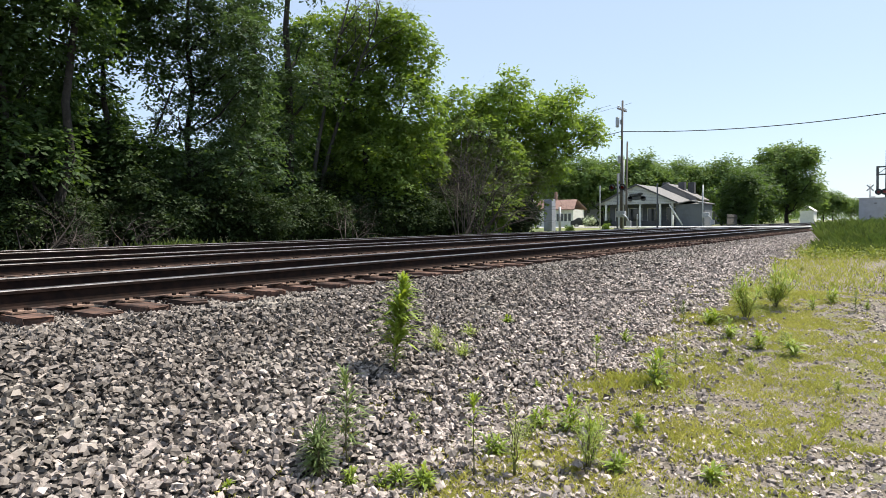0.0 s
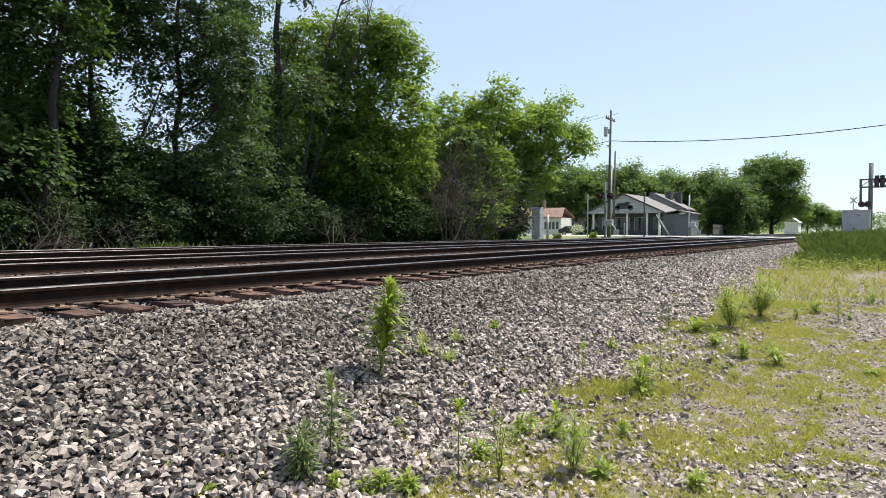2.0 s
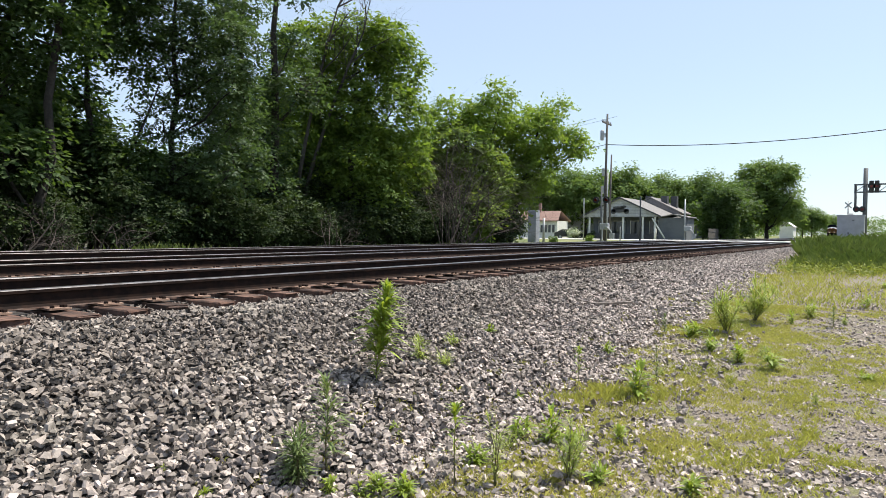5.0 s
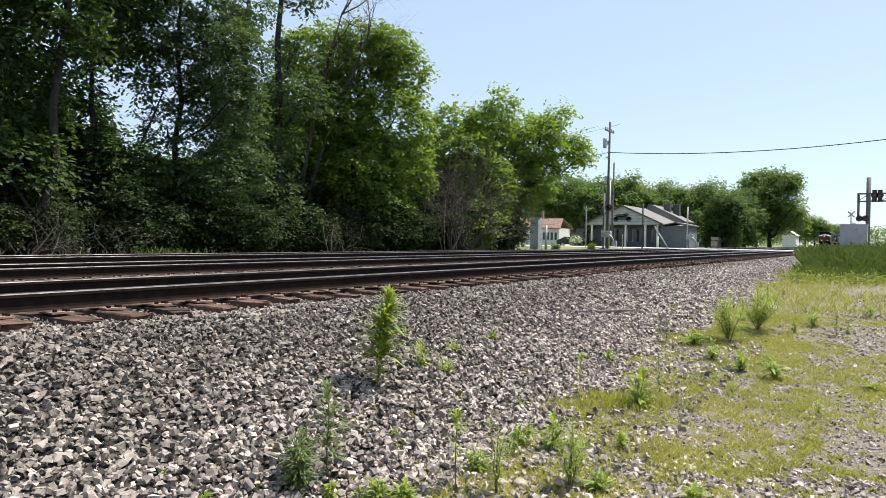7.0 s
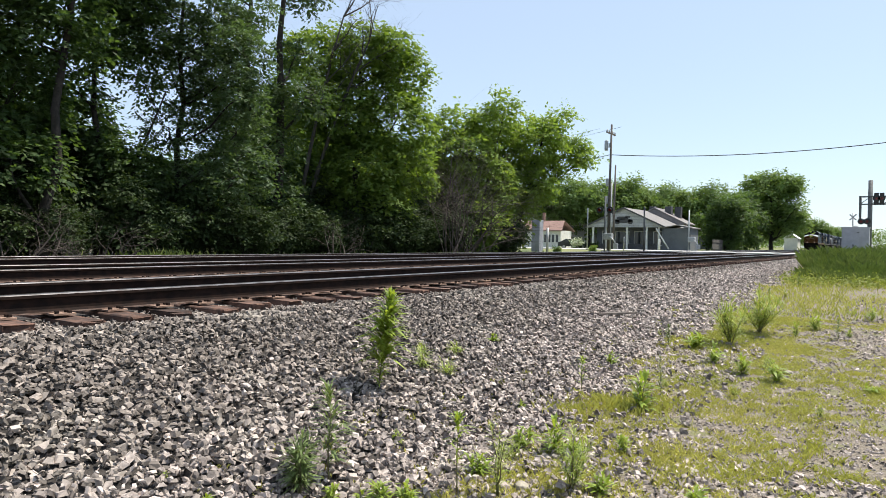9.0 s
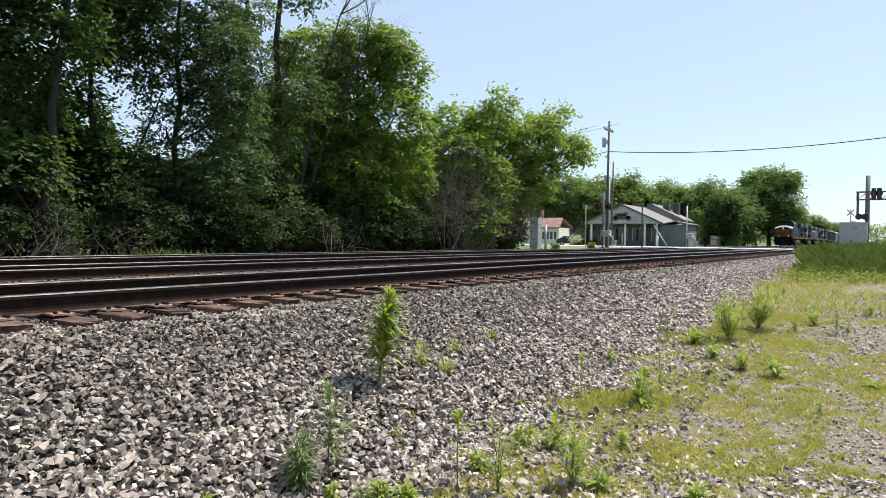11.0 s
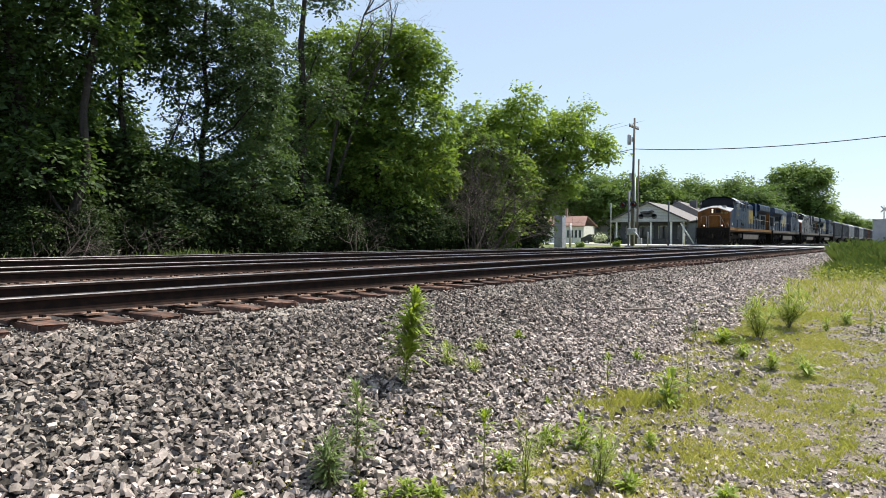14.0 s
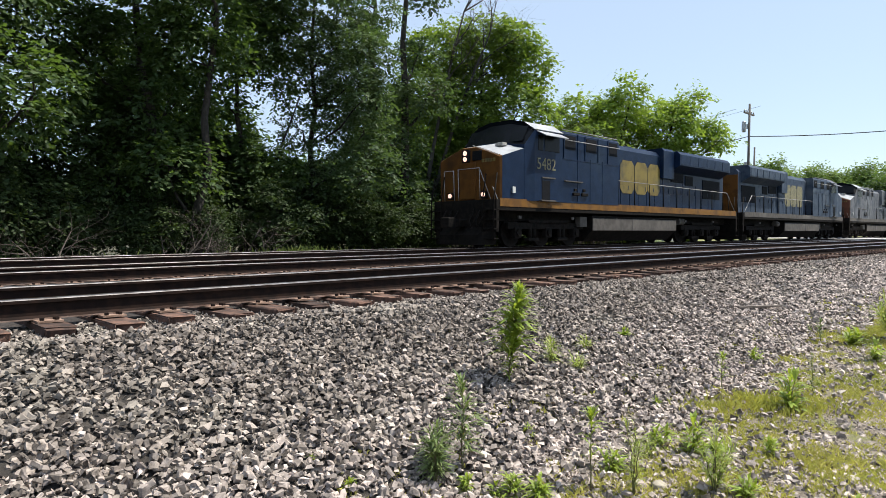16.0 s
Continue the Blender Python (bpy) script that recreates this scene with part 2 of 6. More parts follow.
def build_ground():
    xs = axis((-2500, -300, 6), (-300, -60, 8), (-60, -21, 10), (-21, -18, 6), (-18, -6.4, 8), (-6.4, -5.4, 10), (-5.4, 3, 56), (3, 12, 9), (12, 60, 6), (60, 2500, 6))
    ys = axis((-1200, -60, 6), (-60, -4, 8), (-4, 16, 100), (16, 50, 34), (50, 80, 40), (80, 300, 20), (300, 4000, 10))
    verts, faces, idx = [], [], []
    for y in ys:
        for x in xs:
            near = -3.5 < y < 50 and -5.6 < x < 8
            b = 0.025 * fnoise(x, y, 2.3, 3.1) + 0.04 * fnoise(x, y, 0.55, 7.7) if near else 0.0
            verts.append((x, y, ground_z(x, y) + b * (0.35 if x < -5 else 1)))
    nx = len(xs)
    for j in range(len(ys) - 1):
        for i in range(nx - 1):
            a = j * nx + i
            faces.append((a, a + 1, a + nx + 1, a + nx))
            x, y = (xs[i] + xs[i + 1]) / 2, (ys[j] + ys[j + 1]) / 2
            edge = -2.6 + 0.35 * fnoise(x, y, 0.7, 1.3)
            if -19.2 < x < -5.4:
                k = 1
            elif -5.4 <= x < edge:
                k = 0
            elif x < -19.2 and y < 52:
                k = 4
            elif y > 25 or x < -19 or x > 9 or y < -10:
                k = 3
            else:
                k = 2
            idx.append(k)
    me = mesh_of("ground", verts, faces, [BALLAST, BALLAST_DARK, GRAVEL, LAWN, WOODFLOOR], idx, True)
    return tagged(link("ground", me), "grey ballast bank, weedy gravel and rough grass", "ground", kind="structure")


ground = build_ground()


def build_road():
    bm = bmesh.new()
    for x0, x1 in ((-400, -17.0), (-16.3 + 0.1, -15.6 + 0.5), (-14.8, -12.3), (-11.8, -10.8), (-10.3, -7.95), (-7.45, -6.45), (-5.95, 400)):
        if x1 - x0 < 0.3:
            continue
        box(bm, x0, ROAD_Y[0], -0.3, x1, ROAD_Y[1], -0.005)
    ob = part("road", bm, ROADM, None)
    return tagged(ob, "pale sunlit concrete road crossing the tracks", "road", kind="structure")


road = build_road()

# ---------------- tracks ----------------
RAIL = ((-0.07, -0.175), (0.07, -0.175), (0.07, -0.163), (0.012, -0.145), (0.009, -0.048), (0.036, -0.04), (0.036, -0.014), (0.032, -0.006), (0.022, -0.001), (-0.022, -0.001), (-0.032, -0.006), (-0.036, -0.014), (-0.036, -0.04), (-0.009, -0.048), (-0.012, -0.145), (-0.07, -0.163))


def build_track(cx, near):
    track = tagged(thing("railway_track", "main line track of rusty steel rails on wooden ties", "railway track", "parallel tracks", pose(cx, 0, 0)), kind="structure")
    for s in (-0.7525, 0.7525):
        bm = bmesh.new()
        extrude_y(bm, [(x + s, z) for x, z in RAIL], -60, 900)
        bm.normal_update()
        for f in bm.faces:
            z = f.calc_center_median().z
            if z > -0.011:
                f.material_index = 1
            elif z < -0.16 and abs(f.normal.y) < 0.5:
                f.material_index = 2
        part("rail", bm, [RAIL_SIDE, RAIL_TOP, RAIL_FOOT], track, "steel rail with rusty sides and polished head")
    rng = random.Random(int(-cx * 10))
    tie_me = []
    for k in range(5):
        bm = bmesh.new()
        box(bm, -1.3, -0.115, -0.36, 1.3, 0.115, -0.192, bevel=0.012)
        for v in bm.verts:
            v.co += Vector((rng.uniform(-0.05, 0.04), rng.uniform(-0.014, 0.014), rng.uniform(-0.012, 0.004)))
        me = bpy.data.meshes.new("tie")
        bm.to_mesh(me)
        bm.free()
        me.materials.append(TIE)
        tie_me.append(me)
    bm = bmesh.new()
    for s in (-0.7525, 0.7525):
        box(bm, s - 0.19, -0.095, -0.192, s + 0.19, 0.095, -0.176)
        for dx in (-0.15, -0.095, 0.095, 0.15):
            for dy in (-0.055, 0.055):
                if (dx > 0) == (dy > 0) or abs(dx) > 0.1:
                    box(bm, s + dx - 0.014, dy - 0.014, -0.178, s + dx + 0.014, dy + 0.014, -0.155, mi=1)
    plate_me = bpy.data.meshes.new("tie_plate")
    bm.to_mesh(plate_me)
    bm.free()
    plate_me.materials.append(PLATE)
    plate_me.materials.append(RAIL_SIDE)
    y = -3.0
    while y < 120:
        m = pose(rng.uniform(-0.08, 0.08), y, rng.uniform(-0.02, 0.0), 0, 0, rng.uniform(-1.5, 1.5))
        if y < (60 if near else 30):
            link("tie", rng.choice(tie_me), track, m=m)
            link("tie_plate", plate_me, track, m=pose(0, y, 0))
        y += 0.495 + rng.uniform(-0.02, 0.02)
    return track


for i, cx in enumerate(TRACKS):
    build_track(cx, i == 0)


# ---------------- trees ----------------
def leaf_cloud(rng, centres, per, spread, size, flat=0.75):
    """Loose leaves round the given centres: a folded diamond each."""
    c = np.repeat(np.asarray(centres), per, axis=0)
    n = len(c)
    off = rng.normal(0, 1, (n, 3)) * np.array((spread, spread, spread * flat))
    p = c + off
    d = rng.normal(0, 1, (n, 3))
    d[:, 2] = d[:, 2] * 0.5 - 0.3
    d /= np.linalg.norm(d, axis=1)[:, None]
    u = rng.normal(0, 1, (n, 3))
    u[:, 2] *= 0.35
    u -= d * (u * d).sum(1)[:, None]
    u /= np.linalg.norm(u, axis=1)[:, None]
    s = size * rng.uniform(0.6, 1.35, (n, 1))
    return np.stack([p - u * s * 0.36, p + u * s * 0.36, p + d * s], axis=1)


def unit(v):
    return v / (np.linalg.norm(v, axis=-1, keepdims=True) + 1e-9)


def sprays(rng, lobes, density, leaf, per=12, upness=0.9, droop=0.25):
    """Leafy twigs standing out of rounded lobes: leaves in two ranks along each twig, faces turned to the light."""
    cs, vs = [], []
    for c, r in lobes:
        n = max(6, int(density * r * r))
        v = unit(rng.normal(0, 1, (n, 3)) + np.array((0, 0, 0.2)))
        knobs = unit(rng.normal(0, 1, (9, 3)))
        bump = np.clip((v @ knobs.T).max(1), 0, 1)
        rad = r * (0.62 + 0.45 * bump ** 3) * rng.uniform(0.55, 1.06, n) ** 0.6
        cs.append(np.asarray(c) + v * rad[:, None] * np.array((1, 1, 0.9)))
        vs.append(v)
    c, v = np.concatenate(cs), np.concatenate(vs)
    n = len(c)
    d = unit(v * np.array((1, 1, 0.35)) + rng.normal(0, 0.45, (n, 3)))
    side = unit(np.cross(d, np.array((0, 0, 1.0))))
    length = leaf * rng.uniform(1.8, 4.2, n)
    tone = rng.normal(0, 0.3, (n, 3))
    t = np.tile(np.linspace(0.0, 1.0, per), (n, 1)) + rng.uniform(-0.06, 0.06, (n, per))
    sg = np.where(np.arange(per) % 2 == 0, 1.0, -1.0)[None, :, None]
    p = c[:, None] + d[:, None] * (t * length[:, None])[..., None] - np.array((0, 0, 1)) * (t ** 2 * length[:, None] * droop)[..., None]
    p = p + side[:, None] * sg * leaf * rng.uniform(0.0, 0.6, (n, per, 1)) + rng.normal(0, leaf * 0.25, (n, per, 3))
    a = unit(d[:, None] * 0.6 + side[:, None] * sg * 0.8 - np.array((0, 0, droop)) + rng.normal(0, 0.3, (n, per, 3)))
    up = unit(np.array((0, 0, upness)) + 0.35 * v[:, None] + tone[:, None] + rng.normal(0, 0.35, (n, per, 3)))
    w = unit(np.cross(up, a))
    s = leaf * rng.uniform(0.7, 1.3, (n, per, 1))
    q = np.stack([p, p + a * s * 0.48 + w * s * 0.29, p + a * s - up * s * 0.1, p + a * s * 0.48 - w * s * 0.29], 2)
    return q.reshape(-1, 4, 3)


def branchy(bm, rng, p, d, length, r, depth, tips, up=0.15):
    pts, rad = [p], [r]
    n = 4
    for i in range(n):
        d = (d + Vector(rng.normal(0, 0.16, 3)) + Vector((0, 0, up * 0.35))).normalized()
        p = p + d * (length / n)
        pts.append(p)
        rad.append(r * (1 - 0.6 * (i + 1) / n))
        if depth > 0 and i >= 1:
            for _ in range(1 + (rng.random() < 0.6)):
                side = d.cross(Vector(rng.normal(0, 1, 3))).normalized()
                branchy(bm, rng, p, (d * 0.55 + side * 0.8).normalized(), length * rng.uniform(0.45, 0.7), rad[-1] * 0.6, depth - 1, tips, up)
    tube(bm, pts, rad, 3 if r < 0.03 else 4 if r < 0.06 else 7, caps=False)
    tips.append(p)
    tips.append(pts[-2])


def build_tree(name, label, seed, lobes, leafmat, leaf=0.2, density=90, trunks=((0.0, 0.0, 0.0, 0.0, 10.0, 0.16),), group="trees beyond the tracks", upness=0.9, twigs=1):
    """lobes: (x, y, z, r); trunks: foot x, y, top x, y, height, radius. A limb runs from the nearest trunk to each lobe."""
    rng = np.random.default_rng(seed)
    tree = thing(name, label, "tree", group)
    bm = bmesh.new()
    lines = []
    for x0, y0, x1, y1, h, r in trunks:
        wob = rng.normal(0, 0.007 * h, (9, 2))
        pts = [Vector((x0 + (x1 - x0) * (i / 8) ** 1.4 + wob[i][0] * (0 < i), y0 + (y1 - y0) * (i / 8) ** 1.4 + wob[i][1] * (0 < i), -0.2 + (h + 0.2) * i / 8)) for i in range(9)]
        tube(bm, pts, [r * (1.3 if i == 0 else 1) * (1 - 0.82 * i / 8) + 0.01 for i in range(9)], 9)
        lines.append((pts, r))
    tips = []
    for x, y, z, r in lobes:
        c = Vector((x, y, z))
        pts, tr = min(lines, key=lambda l: min((p - c).length for p in l[0]))
        reach = math.hypot(x - pts[4].x, y - pts[4].y)
        want = z - 0.7 * reach - 0.3 * r
        i = min(range(1, 8), key=lambda k: abs(pts[k].z - want))
        a = pts[i]
        mid = a.lerp(c, 0.5) + Vector((rng.normal(0, 0.12), rng.normal(0, 0.12), -0.08 * (c - a).length))
        r0 = max(0.025, tr * (1 - 0.82 * i / 8) * 0.5)
        tube(bm, [a, a.lerp(mid, 0.5) + Vector(rng.normal(0, 0.05, 3)), mid, mid.lerp(c, 0.5) + Vector(rng.normal(0, 0.08, 3)), c], [r0, r0 * 0.85, r0 * 0.7, r0 * 0.55, r0 * 0.4], 6, caps=False)
        for _ in range(3 * twigs):
            d = Vector(rng.normal(0, 1, 3) + (0, 0, 0.5)).normalized()
            branchy(bm, rng, c, d, r * rng.uniform(0.6, 0.95), max(0.012, r0 * 0.35), 1, tips)
    part("trunk", bm, BARK, tree, "dark grey-brown trunk with limbs")
    q = sprays(rng, [(np.array(l[:3]), l[3]) for l in lobes], density, leaf, upness=upness)
    q = q[q[:, :, 2].min(1) > 0.02]
    link("crown", quads("crown", q, leafmat), tree, "leafy crown of many small leaves")
    return tree


def free_lobes(seed, n, radius, base, height, small=0.28, large=0.45):
    """Lobes of an uneven, roughly egg-shaped crown."""
    rng = np.random.default_rng(seed)
    out = []
    for k in range(n):
        v = unit(rng.normal(0, 1, 3))
        f = rng.uniform(0.35, 0.85)
        out.append((v[0] * radius * f, v[1] * radius * f, (base + height) / 2 + v[2] * (height - base) / 2 * f, radius * rng.uniform(small, large)))
    return out


ALONG = (0.828, 0.560)               # direction in which the edge of the wood is laid out
BACK = (-0.560, 0.828)


def edge_lobes(seed, rows):
    """Lobes given as (along, height, radius), staggered in depth."""
    rng = np.random.default_rng(seed)
    out = []
    for u, z, r in rows:
        w = rng.uniform(-0.9, 0.9)
        out.append((u * ALONG[0] + w * BACK[0], u * ALONG[1] + w * BACK[1], z, r))
    return out


def plant(kind, x, y, z=-0.56, rz=0.0, s=1.0, first=[]):
    m = pose(x, y, z, 0, 0, rz)
    if kind in first:
        ob = copy_thing(kind, m)
    else:
        first.append(kind)
        kind.matrix_basis = m
        ob = kind
    ob.scale = (s, s, s)
    return ob


# the edge of the wood, tree by tree along the track
EDGE = [
    ("tall dark green maple with low spreading limbs", -23.5, 9.8, LEAF_DARK, 0.21, 80, ((-0.6, -0.3, -2.0, -0.9, 14.5, 0.24), (0.9, 0.6, 1.6, 1.2, 14.0, 0.17)),
     [(-3.1, 7.8, 2.2), (-1.5, 9.0, 2.0), (0.7, 7.4, 1.6), (-0.9, 5.4, 2.0), (0.2, 10.1, 1.6), (-3.8, 4.5, 2.4), (0.4, 3.4, 1.3), (1.6, 8.5, 1.1), (-2.0, 2.8, 1.6), (-4.4, 8.5, 2.0), (0.8, 12.6, 2.2), (3.6, 13.2, 2.2), (1.6, 15.2, 2.3), (-1.6, 15.0, 2.3)]),
    ("tall dark broadleaf tree with an open middle", -24.5, 13.8, LEAF_DARK, 0.19, 120, ((-0.5, -0.4, -0.9, -0.6, 12.0, 0.15), (-0.3, -0.2, 1.5, 1.0, 6.6, 0.09)),
     [(-0.8, 9.2, 1.3), (0.2, 10.2, 1.3), (-1.6, 6.6, 1.1), (0.2, 8.0, 0.9), (0.9, 8.8, 1.0), (0.5, 4.0, 1.0), (0.8, 7.0, 0.7), (-1.2, 4.4, 1.1), (-0.3, 3.0, 1.2), (1.0, 3.4, 0.9), (-1.4, 11.4, 1.5), (1.4, 13.0, 1.5)]),
    ("tall slender tree with fine blue-green leaves", -24.0, 15.8, LEAF_COOL, 0.15, 125, ((0.1, 0.0, 0.5, 0.3, 13.0, 0.15),),
     [(0.2, 9.6, 1.4), (1.7, 9.4, 1.3), (-0.2, 7.8, 0.9), (0.2, 5.3, 1.0), (1.7, 7.4, 1.3), (2.3, 5.4, 1.3), (1.1, 3.5, 1.5), (3.0, 3.5, 1.3), (0.7, 11.7, 1.6), (-0.5, 2.9, 1.0), (1.0, 6.3, 1.2), (0.9, 8.2, 1.2), (2.9, 8.3, 1.2), (3.0, 6.7, 1.1), (2.6, 10.8, 1.3), (-0.9, 10.6, 1.2)]),
    ("two tall dark trunks with a thin high crown", -25.0, 20.5, LEAF_COOL, 0.17, 105, ((0.0, 0.0, -0.2, -0.1, 16.0, 0.23), (1.0, 0.7, 1.2, 0.9, 16.5, 0.26)),
     [(-1.0, 12.7, 1.0), (2.4, 12.4, 0.8), (0.6, 7.6, 1.2), (1.9, 9.9, 1.0), (0.9, 5.2, 1.5), (-0.6, 9.5, 0.9), (1.1, 3.1, 1.6), (-0.4, 14.6, 1.3), (2.2, 15.0, 1.2), (-1.0, 11.0, 1.0), (-1.4, 7.4, 1.2), (2.6, 7.6, 1.2), (-0.8, 5.4, 1.4), (3.0, 13.2, 0.8)]),
    ("full round-topped mid-green broadleaf tree", -24.0, 26.6, LEAF_MID, 0.22, 105, ((0.0, 0.0, 0.4, 0.2, 10.8, 0.22), (-0.6, -0.3, -1.8, -1.0, 10.0, 0.13)),
     [(-1.8, 10.7, 1.9), (0.5, 10.8, 2.0), (2.1, 11.1, 1.2), (2.6, 9.9, 1.4), (2.4, 7.5, 1.9), (-0.6, 7.9, 2.3), (-2.3, 6.7, 2.0), (0.6, 5.0, 2.3), (2.9, 4.9, 1.5), (-1.8, 3.8, 2.0), (1.2, 2.8, 1.8), (-3.1, 9.2, 1.4)]),
    ("bright green broadleaf tree with a ragged top", -23.5, 37.5, LEAF_BRIGHT, 0.25, 85, ((0.0, 0.0, 0.3, 0.2, 9.4, 0.18), (0.5, 0.3, 2.0, 1.3, 10.0, 0.1)),
     [(-1.1, 8.8, 1.5), (1.3, 9.0, 1.6), (-0.2, 6.9, 2.1), (2.2, 10.1, 0.9), (-1.9, 6.6, 1.7), (1.0, 4.9, 2.4), (-1.1, 4.1, 2.1), (-2.5, 5.1, 1.5), (0.4, 2.4, 1.9)]),
    ("bright sunlit tree with long outer limbs", -22.5, 42.1, LEAF_BRIGHT, 0.26, 80, ((0.0, 0.0, 1.8, 1.2, 9.0, 0.2), (-0.4, -0.3, -0.8, -0.5, 8.4, 0.12)),
     [(2.2, 9.4, 1.2), (1.4, 8.0, 1.8), (3.9, 7.7, 1.3), (-0.3, 6.2, 2.0), (2.2, 6.0, 1.3), (-0.3, 3.1, 1.5), (-0.8, 8.8, 1.6), (3.3, 10.1, 0.7), (5.1, 7.3, 0.7), (-1.0, 4.1, 1.8), (1.0, 5.0, 1.6), (-0.6, 1.6, 1.3), (4.6, 8.3, 0.8)]),
]
for i, (label, x, y, mat, leaf, dens, trunks, rows) in enumerate(EDGE):
    plant(build_tree("tree", label, 110 + i, edge_lobes(50 + i, rows), mat, leaf, dens, trunks), x, y)

rs = random.Random(5)
dense = build_tree("tree", "dark green broadleaf tree deep in the wood", 131, free_lobes(1, 20, 4.2, 0.6, 10.5), LEAF_DARK, 0.26, 80, ((0, 0, 0.4, 0.2, 9.0, 0.2),))
low = build_tree("tree", "low dark green tree under taller ones", 132, free_lobes(2, 16, 3.2, 0.3, 5.0), LEAF_DARK, 0.24, 85, ((0, 0, 0.3, 0.3, 4.2, 0.12),))
side = build_tree("tree", "tall dark green broadleaf tree in dense woodland edge", 133, free_lobes(3, 26, 4.4, 1.2, 15.5), LEAF_DARK, 0.22, 46, ((0, 0, 0.4, 0.2, 14.0, 0.22), (0.6, 0.4, 1.5, 0.8, 12.0, 0.15)))
for kind, x, y, s in ((side, -24.0, 3.2, 0.95), (side, -25.0, -3.0, 1.0), (side, -26.0, -10.0, 1.0), (side, -31.0, 0.5, 1.0)):
    plant(kind, x, y, rz=rs.uniform(0, 360), s=s)
for kind, x, y, s in ((dense, -30.5, 33.6, 0.95), (dense, -29.5, 41.0, 0.8), (dense, -31.5, 28.0, 0.9), (dense, -28.0, 47.5, 0.66), (dense, -29.5, 12.0, 0.85), (low, -30.0, 16.5, 0.95), (low, -30.0, 20.5, 0.95), (low, -30.0, 24.5, 1.2), (low, -28.0, 30.0, 1.2), (low, -28.0, 37.0, 1.2), (low, -36, 22, 1.0), (low, -37, 28, 1.2)):
    plant(kind, x, y, rz=rs.uniform(0, 360), s=s)
bush = build_tree("bush", "dense green shrub, leaf colour darkened for shade under trees", 15, free_lobes(4, 12, 1.9, 0.0, 3.4, 0.3, 0.5), LEAF_SHRUB, 0.16, 130, ((0, 0, 0.5, 0.2, 2.6, 0.05), (0.2, -0.1, -0.5, -0.4, 2.4, 0.04)), group="undergrowth shrubs", upness=0.6)
bush_l = build_tree("bush", "leafy mid-green shrub at the wood's edge", 16, free_lobes(5, 12, 2.0, 0.1, 4.0, 0.3, 0.5), LEAF_MID, 0.16, 130, ((0, 0, 0.5, 0.2, 3.2, 0.06), (0.2, -0.1, -0.5, -0.4, 3.0, 0.05)), group="undergrowth shrubs", upness=0.6)
for o in (bush, bush_l):
    tagged(o, category="shrub")
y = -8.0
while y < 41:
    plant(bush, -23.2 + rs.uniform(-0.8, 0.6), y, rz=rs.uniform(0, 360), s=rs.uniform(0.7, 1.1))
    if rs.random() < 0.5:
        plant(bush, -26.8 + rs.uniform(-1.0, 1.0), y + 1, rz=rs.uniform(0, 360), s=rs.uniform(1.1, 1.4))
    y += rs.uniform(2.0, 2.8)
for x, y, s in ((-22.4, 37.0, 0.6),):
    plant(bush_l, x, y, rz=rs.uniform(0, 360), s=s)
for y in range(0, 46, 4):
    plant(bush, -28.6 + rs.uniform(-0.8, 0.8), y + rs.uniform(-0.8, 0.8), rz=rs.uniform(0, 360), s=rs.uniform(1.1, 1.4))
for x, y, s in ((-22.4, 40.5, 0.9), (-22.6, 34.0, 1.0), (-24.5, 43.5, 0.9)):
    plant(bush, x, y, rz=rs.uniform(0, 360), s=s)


# ---------------- ballast stones, grass and weeds ----------------
GRASS = material("short_grass", (0.26, 0.255, 0.055), 0.7, second=(0.33, 0.295, 0.085), scale=1.3, third=(0.18, 0.21, 0.045), scale2=0.5, island=0.4, trans=(0.15, 0.155, 0.03), spec=0.2)
TALLGRASS = material("tall_grass", (0.066, 0.094, 0.024), 0.65, second=(0.11, 0.125, 0.04), scale=0.9, third=(0.05, 0.078, 0.02), scale2=0.4, island=0.45, trans=(0.045, 0.065, 0.01), spec=0.12)
WEED = material("weed_leaf", (0.145, 0.185, 0.03), 0.55, second=(0.095, 0.135, 0.024), scale=12, island=0.35, trans=(0.16, 0.20, 0.015), spec=0.25)
WEED_PALE = material("pale_weed_leaf", (0.18, 0.215, 0.05), 0.6, second=(0.13, 0.165, 0.04), scale=12, island=0.35, trans=(0.15, 0.18, 0.025), spec=0.2)
WEED_LOW = material("low_weed_leaf", (0.15, 0.165, 0.035), 0.65, second=(0.10, 0.125, 0.03), scale=3, island=0.4, trans=(0.10, 0.12, 0.015), spec=0.15)
WEED_GREY = material("grey_green_weed_leaf", (0.105, 0.135, 0.05), 0.6, second=(0.075, 0.105, 0.04), scale=12, island=0.4, trans=(0.075, 0.10, 0.022), spec=0.2)
STEM = material("weed_stem", (0.13, 0.145, 0.05), 0.7, second=(0.12, 0.085, 0.045), scale=20)
PALEROCK = material("pale_limestone_rock", (0.36, 0.32, 0.255), 0.85, second=(0.25, 0.22, 0.175), scale=16, bump=0.006, bump_scale=30)
STICKWOOD = material("weathered_board", (0.16, 0.13, 0.115), 0.9, second=(0.09, 0.075, 0.065), scale=14)

CUBE = np.array([(x, y, z) for z in (-1, 1) for y in (-1, 1) for x in (-1, 1)]) * 0.62
CUBE_F = np.array([(4, 5, 7, 6), (0, 1, 5, 4), (2, 6, 7, 3), (0, 4, 6, 2), (1, 3, 7, 5)])


